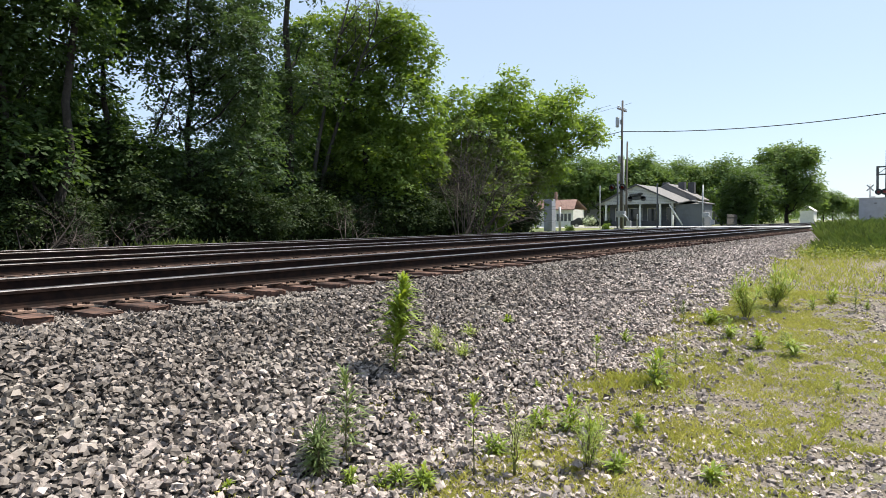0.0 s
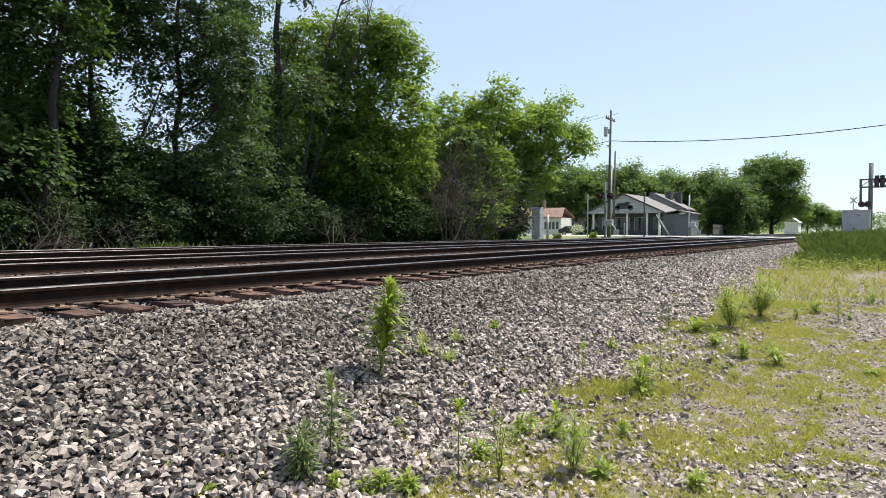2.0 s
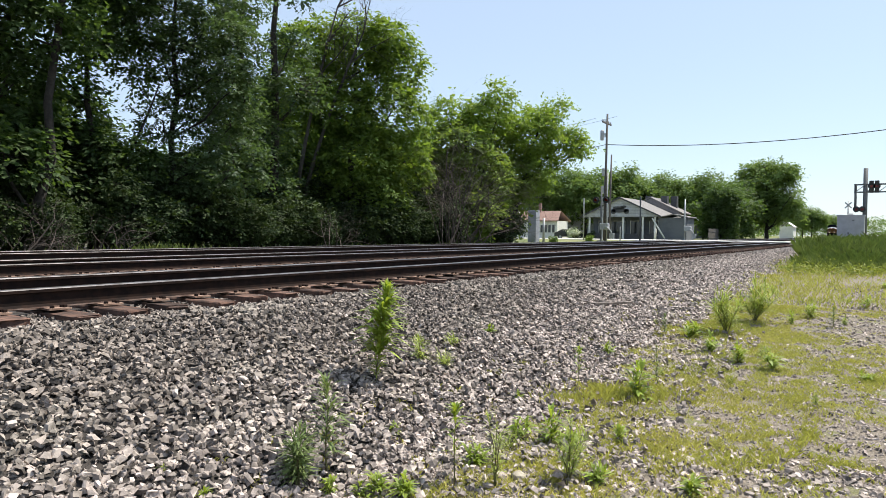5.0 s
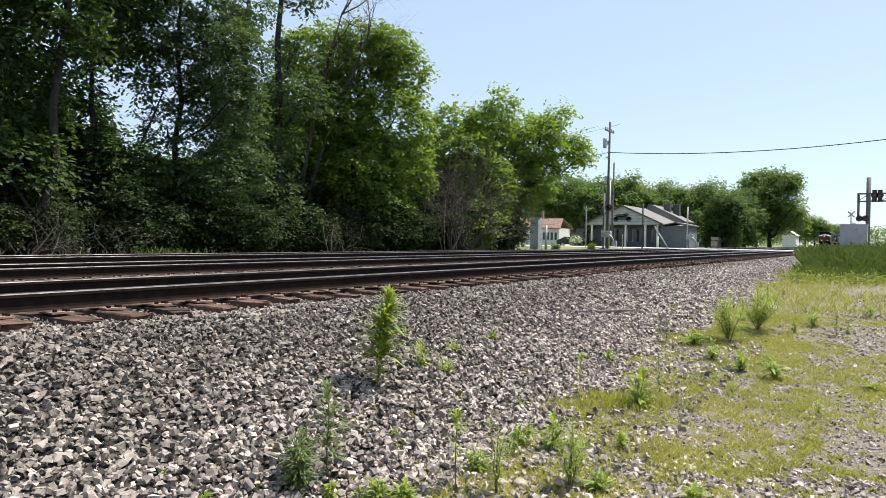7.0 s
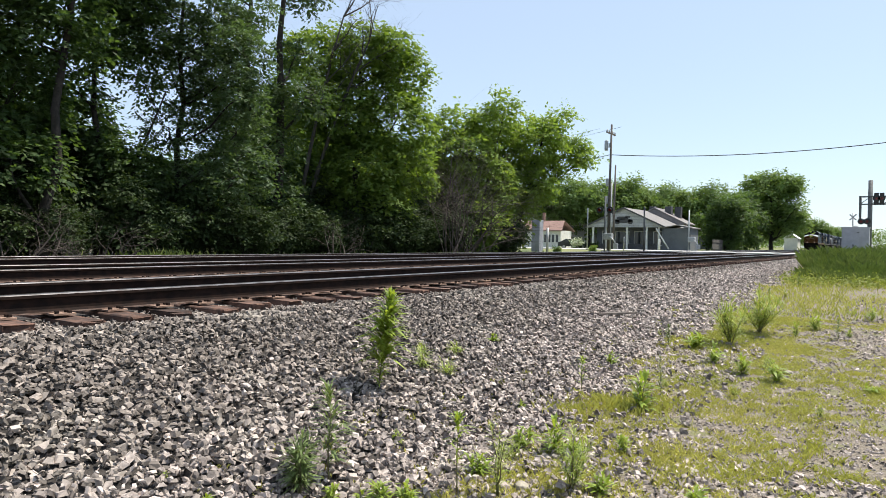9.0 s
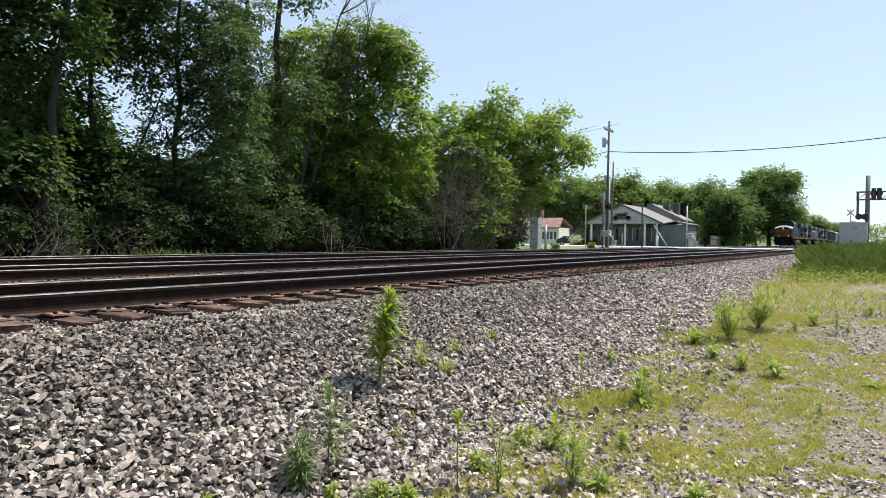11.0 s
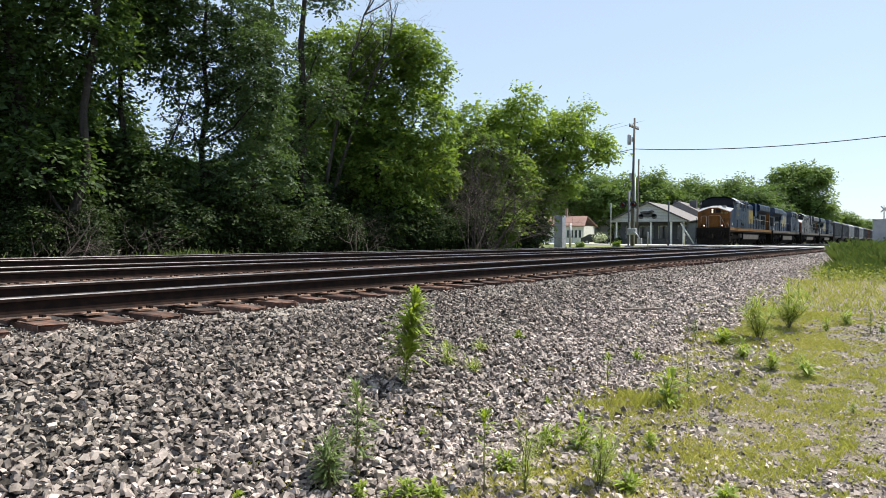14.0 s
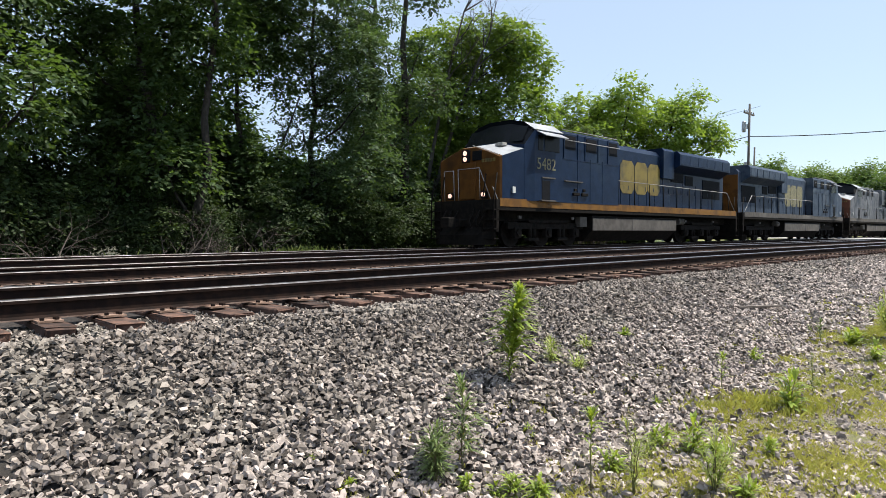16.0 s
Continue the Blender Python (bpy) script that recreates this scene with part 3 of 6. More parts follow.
def chips(rng, pos, size):
    """Angular broken stones: skewed blocks, one island each, at pos with the given size."""
    n = len(pos)
    v = np.repeat(CUBE[None], n, 0) * rng.uniform(0.55, 1.25, (n, 8, 3))
    v[:, 4:, :2] *= rng.uniform(0.4, 0.92, (n, 1, 2))
    v[:, 4:, :2] += rng.normal(0, 0.16, (n, 1, 2))
    v *= np.stack([np.ones(n), rng.uniform(0.5, 0.9, n), rng.uniform(0.3, 0.58, n)], 1)[:, None]
    q = rng.normal(0, 1, (n, 4)) * np.array((1.0, 0.32, 0.32, 1.0))
    q /= np.linalg.norm(q, axis=1)[:, None]
    w, x, y, z = q.T
    R = np.stack([1 - 2 * (y * y + z * z), 2 * (x * y - w * z), 2 * (x * z + w * y), 2 * (x * y + w * z), 1 - 2 * (x * x + z * z), 2 * (y * z - w * x), 2 * (x * z - w * y), 2 * (y * z + w * x), 1 - 2 * (x * x + y * y)], 1).reshape(n, 3, 3)
    v = np.einsum("nij,nkj->nki", R, v) * size[:, None, None] + pos[:, None]
    return v


def chips_mesh(name, v, mat):
    n = len(v)
    me = bpy.data.meshes.new(name)
    me.vertices.add(n * 8)
    me.vertices.foreach_set("co", v.astype(np.float32).ravel())
    f = (CUBE_F[None] + (np.arange(n) * 8)[:, None, None]).reshape(-1, 4)
    me.loops.add(f.size)
    me.loops.foreach_set("vertex_index", f.ravel().astype(np.int32))
    me.polygons.add(len(f))
    me.polygons.foreach_set("loop_start", np.arange(0, f.size, 4, dtype=np.int32))
    me.polygons.foreach_set("use_smooth", np.zeros(len(f), dtype=bool))
    me.materials.append(mat)
    me.update()
    me.validate()
    return me


def bumpy_z(x, y):
    near = -3.5 < y < 50 and -5.6 < x < 8
    b = 0.025 * fnoise(x, y, 2.3, 3.1) + 0.04 * fnoise(x, y, 0.55, 7.7) if near else 0.0
    return ground_z(x, y) + b * (0.35 if x < -5 else 1)


def scatter(rng, n, x0, x1, y0, y1, keep):
    """Random places on the ground, kept where keep(x, y) says so."""
    out = []
    for x, y in zip(rng.uniform(x0, x1, n), rng.uniform(y0, y1, n)):
        if math.hypot(x, y) > 2.3 and keep(x, y):
            out.append((x, y, bumpy_z(x, y)))
    return np.array(out)


def toe(x, y):
    return -2.55 + 0.5 * fnoise(x, y, 0.6, 1.3) + 0.25 * fnoise(x, y, 2.1, 4.0)


def green(x, y):
    """How grassy the lower ground is, from 0 to 1."""
    g = 0.56 + 0.8 * fnoise(x, y, 0.62, 5.5) + 0.6 * fnoise(x, y, 1.7, 8.5)
    g += 0.45 * smooth(9, 16, y) - 0.5 * smooth(-1.0, 0.3, x + 0.03 * y) - 0.45 * smooth(3.6, 2.0, y)
    return g * smooth(toe(x, y) - 0.15, toe(x, y) + 0.35, x)


def build_stones():
    rng = np.random.default_rng(21)
    sets = []
    p = scatter(rng, 46000, -5.35, -1.3, -0.6, 10.0, lambda x, y: x < toe(x, y) + 0.2 or rng.random() < 0.12)
    sets.append(chips(rng, p + np.stack([np.zeros(len(p)), np.zeros(len(p)), rng.uniform(-0.004, 0.05, len(p))], 1), 0.018 + 0.036 * rng.random(len(p)) ** 1.5))
    p = scatter(rng, 24000, -5.35, -2.0, 10.0, 30.0, lambda x, y: x < toe(x, y) + 0.1)
    sets.append(chips(rng, p + np.stack([np.zeros(len(p)), np.zeros(len(p)), rng.uniform(0.0, 0.035, len(p))], 1), rng.uniform(0.03, 0.065, len(p))))
    p = scatter(rng, 4500, -5.35, -2.2, 30.0, 58.0, lambda x, y: True)
    sets.append(chips(rng, p, rng.uniform(0.04, 0.08, len(p))))
    p = scatter(rng, 11000, -5.35, -2.4, -4.0, -0.6, lambda x, y: x < toe(x, y) + 0.2)
    sets.append(chips(rng, p + (0, 0, 0.015), rng.uniform(0.02, 0.05, len(p))))
    # between the tie ends of the near track
    p = scatter(rng, 15000, -6.16, -5.3, -0.5, 20.0, lambda x, y: True)
    sets.append(chips(rng, p + np.stack([np.zeros(len(p)), np.zeros(len(p)), rng.uniform(0.0, 0.02, len(p))], 1), rng.uniform(0.016, 0.038, len(p))))
    # loose gravel on the lower ground
    p = scatter(rng, 26000, -2.9, 1.3, 2.0, 9.0, lambda x, y: x > toe(x, y) - 0.2 and x < 0.25 * y and rng.random() > 0.75 * green(x, y))
    sets.append(chips(rng, p + (0, 0, 0.003), 0.007 + 0.028 * rng.random(len(p)) ** 2.2))
    p = scatter(rng, 15000, -2.7, 1.6, 9.0, 17.0, lambda x, y: x > toe(x, y) - 0.2 and rng.random() > 0.8 * green(x, y))
    sets.append(chips(rng, p + (0, 0, 0.004), 0.012 + 0.03 * rng.random(len(p)) ** 2))
    p = scatter(rng, 4200, -2.8, 0.2, 2.4, 5.2, lambda x, y: fnoise(x, y, 0.9, 6.6) > 0.0)
    sets.append(chips(rng, p + (0, 0, 0.006), rng.uniform(0.018, 0.045, len(p))))
    v = np.concatenate(sets)
    c = v.mean(1)
    grey = np.array([x + 0.05 * y + 0.5 * fnoise(x, y, 0.8, 2.7) + 0.35 * rng.normal() < -3.35 for x, y in c[:, :2]])
    for pick, mat, label in ((grey, STONE_DARKER, "darker grey ballast stones towards the track"), (~grey, STONE, "loose angular pinkish grey ballast stones")):
        tagged(link("ballast_stones", chips_mesh("ballast_stones", v[pick], mat), ground), label, kind="stuff")
    # the stones lying nearest, one by one
    kinds = []
    for k in range(10):
        c = chips(rng, np.zeros((1, 3)), np.array([1.0]))
        me = chips_mesh("ballast_stone", c, STONE_ONE)
        kinds.append(me)
    p = scatter(rng, 300, -4.2, -1.4, 0.6, 4.2, lambda x, y: x < -1.2)
    for i, q in enumerate(p):
        s = rng.uniform(0.028, 0.05)
        o = link("ballast_stone", kinds[i % 10], ground, m=Matrix.Translation((q[0], q[1], q[2] + 0.018)) @ pose(0, 0, 0, rng.uniform(-25, 25), rng.uniform(-25, 25), rng.uniform(0, 360)))
        o.scale = (s, s, s)


def blades(rng, p, h, w, bend):
    """One curved two-piece blade at each place."""
    n = len(p)
    a = rng.uniform(0, 6.283, n)
    d = np.stack([np.cos(a), np.sin(a), np.zeros(n)], 1)
    b = rng.uniform(0, 6.283, n)
    s = np.stack([np.cos(b), np.sin(b), np.zeros(n)], 1) * (h * bend * rng.uniform(0.2, 1.0, n))[:, None]
    up = np.zeros((n, 3))
    up[:, 2] = h
    ww = d * (w / 2)[:, None]
    return np.stack([p - ww, p + ww, p + s * 0.4 + up * 0.62 + ww * 0.7, p + s + up * rng.uniform(0.75, 1.0, (n, 1))], 1)


def build_grass():
    rng = np.random.default_rng(31)
    p = scatter(rng, 330000, -3.2, 2.2, 2.0, 13.0, lambda x, y: rng.random() < (green(x, y) - 0.16 + 1.0 * fnoise(x, y, 5.5, 2.9) + 0.5 * fnoise(x, y, 14.0, 3.9)) * 1.3)
    h = rng.uniform(0.012, 0.05, len(p)) * np.array([0.8 + 0.9 * max(0.0, fnoise(q[0], q[1], 1.1, 4.9)) for q in p])
    v1 = blades(rng, p, h, rng.uniform(0.005, 0.011, len(p)), 1.2)
    # soft taller tufts
    tufts = []
    for x, y, r, n in ((-2.02, 5.75, 0.3, 800), (-1.72, 6.0, 0.3, 400), (-2.25, 5.35, 0.25, 250)):
        o = rng.normal(0, r * 0.5, (n, 2))
        tufts += [(x + a, y + b, bumpy_z(x + a, y + b)) for a, b in o]
    tufts = np.array(tufts)
    v1 = np.concatenate([v1, blades(rng, tufts, rng.uniform(0.03, 0.12, len(tufts)), rng.uniform(0.003, 0.007, len(tufts)), 0.8)])
    p = scatter(rng, 40000, -2.9, 6.0, 13.0, 30.0, lambda x, y: rng.random() < green(x, y) + 0.1)
    v2 = blades(rng, p, rng.uniform(0.03, 0.12, len(p)), rng.uniform(0.012, 0.03, len(p)), 0.8)
    tagged(link("short_grass", quads("short_grass", np.concatenate([v1, v2]), GRASS)), "patchy yellow-green short grass on gravel", "grass", kind="stuff")
    p = scatter(rng, 62000, -2.4, 9.0, 19.5, 34.0, lambda x, y: y > 20.6 + 0.35 * abs(x + 1.0) * 0.5 + 0.8 * fnoise(x, y, 0.8, 2.2) and x > -2.15 + 0.4 * fnoise(x, y, 0.9, 3.3))
    h = np.array([0.42 + 0.48 * smooth(20.5, 25.5, q[1]) + 0.3 * fnoise(q[0], q[1], 0.7, 9.1) for q in p]) * rng.uniform(0.55, 1.0, len(p))
    v = blades(rng, p, h, rng.uniform(0.008, 0.018, len(p)), 0.7)
    tagged(link("tall_grass", quads("tall_grass", v, TALLGRASS)), "dense tall green grass beside the track", "grass", kind="stuff")
    # leafy fringe in front of it
    p = scatter(rng, 260, -2.4, 7.0, 19.0, 22.5, lambda x, y: True)
    v = leaf_cloud(rng, p + (0, 0, 0.09), 40, 0.15, 0.08, 0.5)
    tagged(link("leafy_ground_weeds", quads("leafy_ground_weeds", v, WEED_LOW, 3)), "low bright leafy weeds before tall grass", "weeds", kind="stuff")


build_stones()
build_grass()

WEEDS = [
    (-3.40, 4.11, 0.79, 0.135, "d"),
    (-2.71, 2.83, 0.56, 0.135, "n"),
    (-2.71, 2.60, 0.33, 0.10, "b"),
    (-2.10, 3.27, 0.46, 0.08, "w"),
    (-1.88, 3.38, 0.45, 0.08, "f"),
    (-1.54, 3.68, 0.39, 0.12, "f"),
    (-1.93, 4.26, 0.21, 0.11, "l"),
    (-2.15, 4.22, 0.15, 0.09, "l"),
    (-1.79, 5.79, 0.35, 0.14, "l"),
    (-1.76, 6.28, 0.41, 0.06, "n"),
    (-2.45, 6.06, 0.34, 0.07, "w"),
    (-3.47, 4.81, 0.24, 0.13, "f"),
    (-3.30, 4.98, 0.15, 0.11, "f"),
    (-3.56, 5.46, 0.14, 0.10, "f"),
    (-1.79, 9.76, 0.65, 0.24, "f"),
    (-1.61, 10.97, 0.62, 0.26, "f"),
    (-2.00, 14.81, 0.33, 0.07, "n"),
    (-1.11, 10.89, 0.23, 0.08, "l"),
    (-0.57, 10.80, 0.29, 0.07, "n"),
    (-0.92, 11.72, 0.20, 0.12, "l"),
    (-2.38, 2.88, 0.13, 0.07, "l"),
    (-2.22, 2.93, 0.14, 0.08, "l"),
    (-2.57, 2.70, 0.11, 0.05, "l"),
    (-2.42, 2.80, 0.09, 0.05, "l"),
    (-2.90, 2.12, 0.05, 0.04, "l"),
    (-3.16, 2.06, 0.05, 0.03, "l"),
    (-1.40, 3.73, 0.10, 0.08, "l"),
    (-0.94, 7.59, 0.21, 0.12, "l"),
    (-2.15, 3.61, 0.13, 0.08, "l"),
    (-2.14, 9.19, 0.17, 0.15, "l"),
    (-1.70, 8.28, 0.19, 0.12, "l"),
    (-1.31, 7.82, 0.19, 0.11, "l"),
    (-1.52, 4.54, 0.12, 0.06, "l"),
    (-2.45, 9.08, 0.28, 0.08, "n"),
    (-1.92, 19.28, 0.27, 0.10, "n"),
    (-0.21, 13.14, 0.20, 0.09, "l"),
    (-3.63, 6.36, 0.08, 0.09, "l"),
    (-2.82, 3.61, 0.08, 0.04, "l"),
    (-2.60, 5.06, 0.10, 0.04, "l"),
    (-2.65, 7.44, 0.14, 0.08, "l"),
    (-0.45, 11.30, 0.12, 0.06, "l"),
    (-0.20, 18.69, 0.41, 0.04, "n"),
]


def long_leaves(rng, base, direction, length, width, n=1):
    """Lance-shaped, drooping leaves as two folded pieces each."""
    d = direction / np.linalg.norm(direction, axis=1)[:, None]
    side = np.cross(d, np.array((0, 0, 1.0)))
    side /= np.linalg.norm(side, axis=1)[:, None] + 1e-6
    mid = base + d * (length * 0.5)[:, None] + np.array((0, 0, 1)) * (length * 0.08)[:, None]
    tip = base + d * length[:, None] - np.array((0, 0, 1)) * (length * 0.18)[:, None]
    w = side * (width / 2)[:, None]
    a = np.stack([base - w * 0.25, base + w * 0.25, mid + w, mid - w], 1)
    b = np.stack([mid - w, mid + w, tip + w * 0.12, tip - w * 0.12], 1)
    return np.concatenate([a, b])


def build_weed(i, x, y, h, r, kind):
    rng = np.random.default_rng(400 + i)
    words = {"d": "tall dense bright green weed", "n": "slender upright green weed", "b": "bushy grey-green weed", "w": "thin weed with a leafy top", "f": "feathery pale green weed", "l": "low leafy bright green weed"}[kind]
    weed = thing("weed", words + (" on grey ballast" if x < -2.5 else " among gravel"), "weed", "weeds by the track", pose(x, y, bumpy_z(x, y) - 0.01))
    r = r * (1.75 if kind == "d" else 1.4)
    stems = {"d": 2, "n": 1, "b": 5, "w": 1, "f": 9 if r > 0.2 else 5, "l": 4}[kind]
    bs, ds, ls, ws = [], [], [], []
    for s in range(stems):
        hh = h * (1 if s == 0 else rng.uniform(0.55, 0.95))
        a = rng.uniform(0, 6.283)
        off = r * (0.05 if s == 0 else rng.uniform(0.1, 1.1 if kind == "f" else 0.6))
        lean = Vector((math.cos(a), math.sin(a), 0)) * off
        if kind == "d":
            lean = Vector((0.075, 0.05, 0))
        pts = [lean * (t / 5) ** 1.2 + Vector((rng.normal(0, 0.006), rng.normal(0, 0.006), hh * t / 5)) for t in range(6)]
        if kind == "d" and s:
            continue
        bm = bmesh.new()
        tr = 0.0035 + 0.004 * h
        tube(bm, pts, [tr * (1 - 0.14 * k) for k in range(6)], 5)
        part("stem", bm, STEM, weed, "thin green-brown stem")
        count = int({"d": 420, "n": 130, "b": 70, "w": 70, "f": 52, "l": 20}[kind] * (1 if h > 0.25 or kind == "l" else 0.6))
        for k in range(count):
            t = rng.uniform({"d": 0.08, "n": 0.2, "b": 0.15, "w": 0.3, "f": 0.15, "l": 0.05}[kind], 1.0)
            if kind == "w" and rng.random() < 0.6:
                t = rng.uniform(0.82, 1.0)
            u = t * 5
            j = min(4, int(u))
            q = np.array(pts[j].lerp(pts[j + 1], u - j))
            az = k * 2.4 + rng.normal(0, 0.3)
            el = {"d": 0.45, "n": 0.42, "b": 0.42, "w": 0.35, "f": 0.5, "l": 0.45}[kind] + rng.normal(0, 0.2) + (0.5 if t > 0.88 else 0)
            taper = {"d": (0.72 + 0.5 * math.sin(t * 3.3)) * (0.5 if t < 0.3 else 1.0), "n": 0.9, "b": 1.0, "w": 1.0, "f": 0.8, "l": 1.0}[kind]
            L = r * taper * rng.uniform(0.4, 1.1) * (0.75 if t > 0.93 else 1)
            bs.append(q)
            ds.append((math.cos(az) * math.cos(el), math.sin(az) * math.cos(el), math.sin(el)))
            ls.append(L)
            ws.append(L * {"d": 0.14, "n": 0.10, "b": 0.11, "w": 0.15, "f": 0.065, "l": 0.2}[kind])
    v = long_leaves(rng, np.array(bs), np.array(ds), np.array(ls), np.array(ws))
    link("foliage", quads("foliage", v, WEED_PALE if kind == "f" else WEED_GREY if kind in "nb" else WEED), weed, "narrow pointed leaves")


for i, row in enumerate(WEEDS):
    build_weed(i, *row)
rw = random.Random(77)
n = 0
while n < 24:
    x, y = rw.uniform(-2.9, 0.6), rw.uniform(3.0, 17.0)
    if green(x, y) > 0.3:
        build_weed(100 + n, x, y, rw.uniform(0.05, 0.13), rw.uniform(0.04, 0.08), rw.choice("llff"))
        n += 1


def build_rock(x, y, s, seed):
    rng = np.random.default_rng(seed)
    bm = bmesh.new()
    bmesh.ops.create_icosphere(bm, subdivisions=2, radius=1.0)
    k = rng.normal(0, 1, (5, 3))
    for v in bm.verts:
        d = sum(max(0, v.co.normalized().dot(Vector(q).normalized()) - 0.55) for q in k)
        v.co = v.co * (1 - 0.45 * d) * (1 + rng.normal(0, 0.03))
        v.co = Vector((v.co.x * s, v.co.y * s * 0.75, v.co.z * s * 0.5))
    ob = part("rock", bm, PALEROCK, None)
    ob.matrix_basis = pose(x, y, bumpy_z(x, y) + s * 0.22, 0, 8, rng.uniform(0, 360))
    tagged(ob, "pale tan limestone rock among weeds", "rock", "pale rocks")


for i, (x, y, s) in enumerate(((-1.80, 3.55, 0.075), (-2.62, 2.3, 0.06), (-1.02, 4.4, 0.05), (-0.9, 8.1, 0.06))):
    build_rock(x, y, s, 900 + i)
bm = bmesh.new()
box(bm, -0.46, -0.03, 0.0, 0.46, 0.03, 0.03, bevel=0.006)
for v in bm.verts:
    v.co.z += 0.012 * math.sin(v.co.x * 5)
stick = part("stick", bm, STICKWOOD, None)
stick.matrix_basis = pose(-3.39, 9.7, bumpy_z(-3.39, 9.7) + 0.062, 0, 3, 72)
tagged(stick, "dark weathered piece of board on ballast", "stick")


# ---------------- beyond the crossing ----------------
SIDING = material("pale_grey_siding", (0.46, 0.47, 0.50), 0.75, second=(0.40, 0.41, 0.44), scale=2, third=(0.36, 0.37, 0.40), scale2=0.4)
DARKWALL = material("shade_toned_grey_wall", (0.12, 0.13, 0.145), 0.8, second=(0.095, 0.10, 0.115), scale=2, third=(0.145, 0.15, 0.165), scale2=0.5)
WHITEWALL = material("white_painted_wall", (0.72, 0.71, 0.68), 0.8, second=(0.62, 0.61, 0.58), scale=2, third=(0.55, 0.54, 0.52), scale2=0.4)
SHINGLE = material("weathered_grey_shingles", (0.20, 0.19, 0.188), 0.9, second=(0.15, 0.142, 0.14), scale=5, third=(0.23, 0.205, 0.192), scale2=0.5, bump=0.02, bump_scale=8)
REDROOF = material("faded_red_shingles", (0.27, 0.165, 0.135), 0.9, second=(0.21, 0.13, 0.11), scale=5, third=(0.30, 0.20, 0.165), scale2=0.6, bump=0.02, bump_scale=8)
METALROOF = material("white_metal_roof", (0.75, 0.74, 0.70), 0.5, second=(0.66, 0.65, 0.62), scale=1.5)
TRIMDARK = material("dark_fascia", (0.05, 0.05, 0.055), 0.7, second=(0.07, 0.07, 0.075), scale=4)
GLASS = material("dark_window_glass", (0.03, 0.036, 0.042), 0.1, spec=0.6)
POLEWOOD = material("grey_utility_pole", (0.10, 0.09, 0.082), 0.9, second=(0.07, 0.062, 0.056), scale=6, bump=0.01, bump_scale=12)
STEELGREY = material("galvanised_steel", (0.42, 0.43, 0.44), 0.55, 0.4, second=(0.33, 0.34, 0.35), scale=5)
DARKSTEEL = material("dark_weathered_steel", (0.10, 0.11, 0.12), 0.7, second=(0.07, 0.075, 0.08), scale=5)
BLACK = material("matt_black_paint", (0.015, 0.015, 0.016), 0.7, second=(0.025, 0.025, 0.026), scale=9)
CABINET = material("pale_grey_cabinet", (0.28, 0.292, 0.336), 0.65, second=(0.24, 0.252, 0.29), scale=1.5, third=(0.21, 0.22, 0.25), scale2=0.6)
DARKLENS = material("dark_red_lens", (0.12, 0.01, 0.01), 0.2)
CARPAINT = material("dark_car_paint", (0.02, 0.022, 0.026), 0.2, second=(0.03, 0.032, 0.036), scale=3)
RUBBER = material("black_rubber", (0.015, 0.015, 0.015), 0.85, second=(0.025, 0.024, 0.023), scale=10)
BLOSSOM = material("white_blossom", (0.62, 0.62, 0.52), 0.7, second=(0.3, 0.38, 0.15), scale=6, island=0.3)


def single(name, bm, mats, label, category, m=None, group="", kind=""):
    ob = part(name, bm, mats, None)
    if m is not None:
        ob.matrix_basis = m
    return tagged(ob, label, category, group, kind)


def build_pole(x, y, h, arms, label):
    pole = thing("utility_pole", label, "utility pole", "utility poles", pose(x, y, -0.4, 0, 0.4, 0))
    bm = bmesh.new()
    tube(bm, [(0, 0, 0), (0, 0, h * 0.5), (0.04, 0, h + 0.4)], [0.13, 0.11, 0.085], 10)
    part("shaft", bm, POLEWOOD, pole, "weathered grey wooden shaft")
    if arms:
        bm = bmesh.new()
        box(bm, -0.06, -1.1, h - 0.5, 0.06, 1.1, h - 0.37, bevel=0.01)
        part("crossarm", bm, POLEWOOD, pole, "wooden crossarm")
        for xx in (-1.0, -0.45, 0.5, 1.0):
            bm = bmesh.new()
            tube(bm, [(0, xx, h - 0.37), (0, xx, h - 0.26), (0, xx, h - 0.16)], [0.035, 0.07, 0.03], 8)
            part("insulator", bm, STEELGREY, pole, "grey insulator")
        bm = bmesh.new()
        tube(bm, [(-0.42, 0, h - 1.95), (-0.42, 0, h - 1.85), (-0.42, 0, h - 1.1), (-0.42, 0, h - 1.02)], [0.14, 0.17, 0.17, 0.11], 12)
        box(bm, -0.2, -0.04, h - 1.7, 0.02, 0.04, h - 1.3)
        part("transformer", bm, STEELGREY, pole, "grey transformer can")
        bm = bmesh.new()
        for z in (3.6, 4.6, 6.2):
            box(bm, -0.34, -0.1, z, -0.12, 0.1, z + 0.7, bevel=0.02)
        tube(bm, [(0.2, 0, 0.3), (0.2, 0, 6.5)], 0.06, 6)
        part("cable_box", bm, STEELGREY, pole, "grey conduit and cable boxes")
    return pole


build_pole(-21.2, 58.0, 11.4, True, "tall grey wooden utility pole with transformer by the crossing")
build_pole(-26.8, 75.0, 9.8, False, "plain grey wooden utility pole behind the crossing")


def build_wire(a, b, sag, r=0.022):
    bm = bmesh.new()
    a, b = Vector(a), Vector(b)
    pts = [a.lerp(b, t / 24) - Vector((0, 0, sag * 4 * (t / 24) * (1 - t / 24))) for t in range(25)]
    tube(bm, pts, r, 5)
    single("overhead_wire", bm, BLACK, "thin black overhead cable strung between poles", "cable", group="overhead wires")


build_wire((-21.2, 58, 8.65), (14.0, 58, 10.2), 1.3, 0.035)
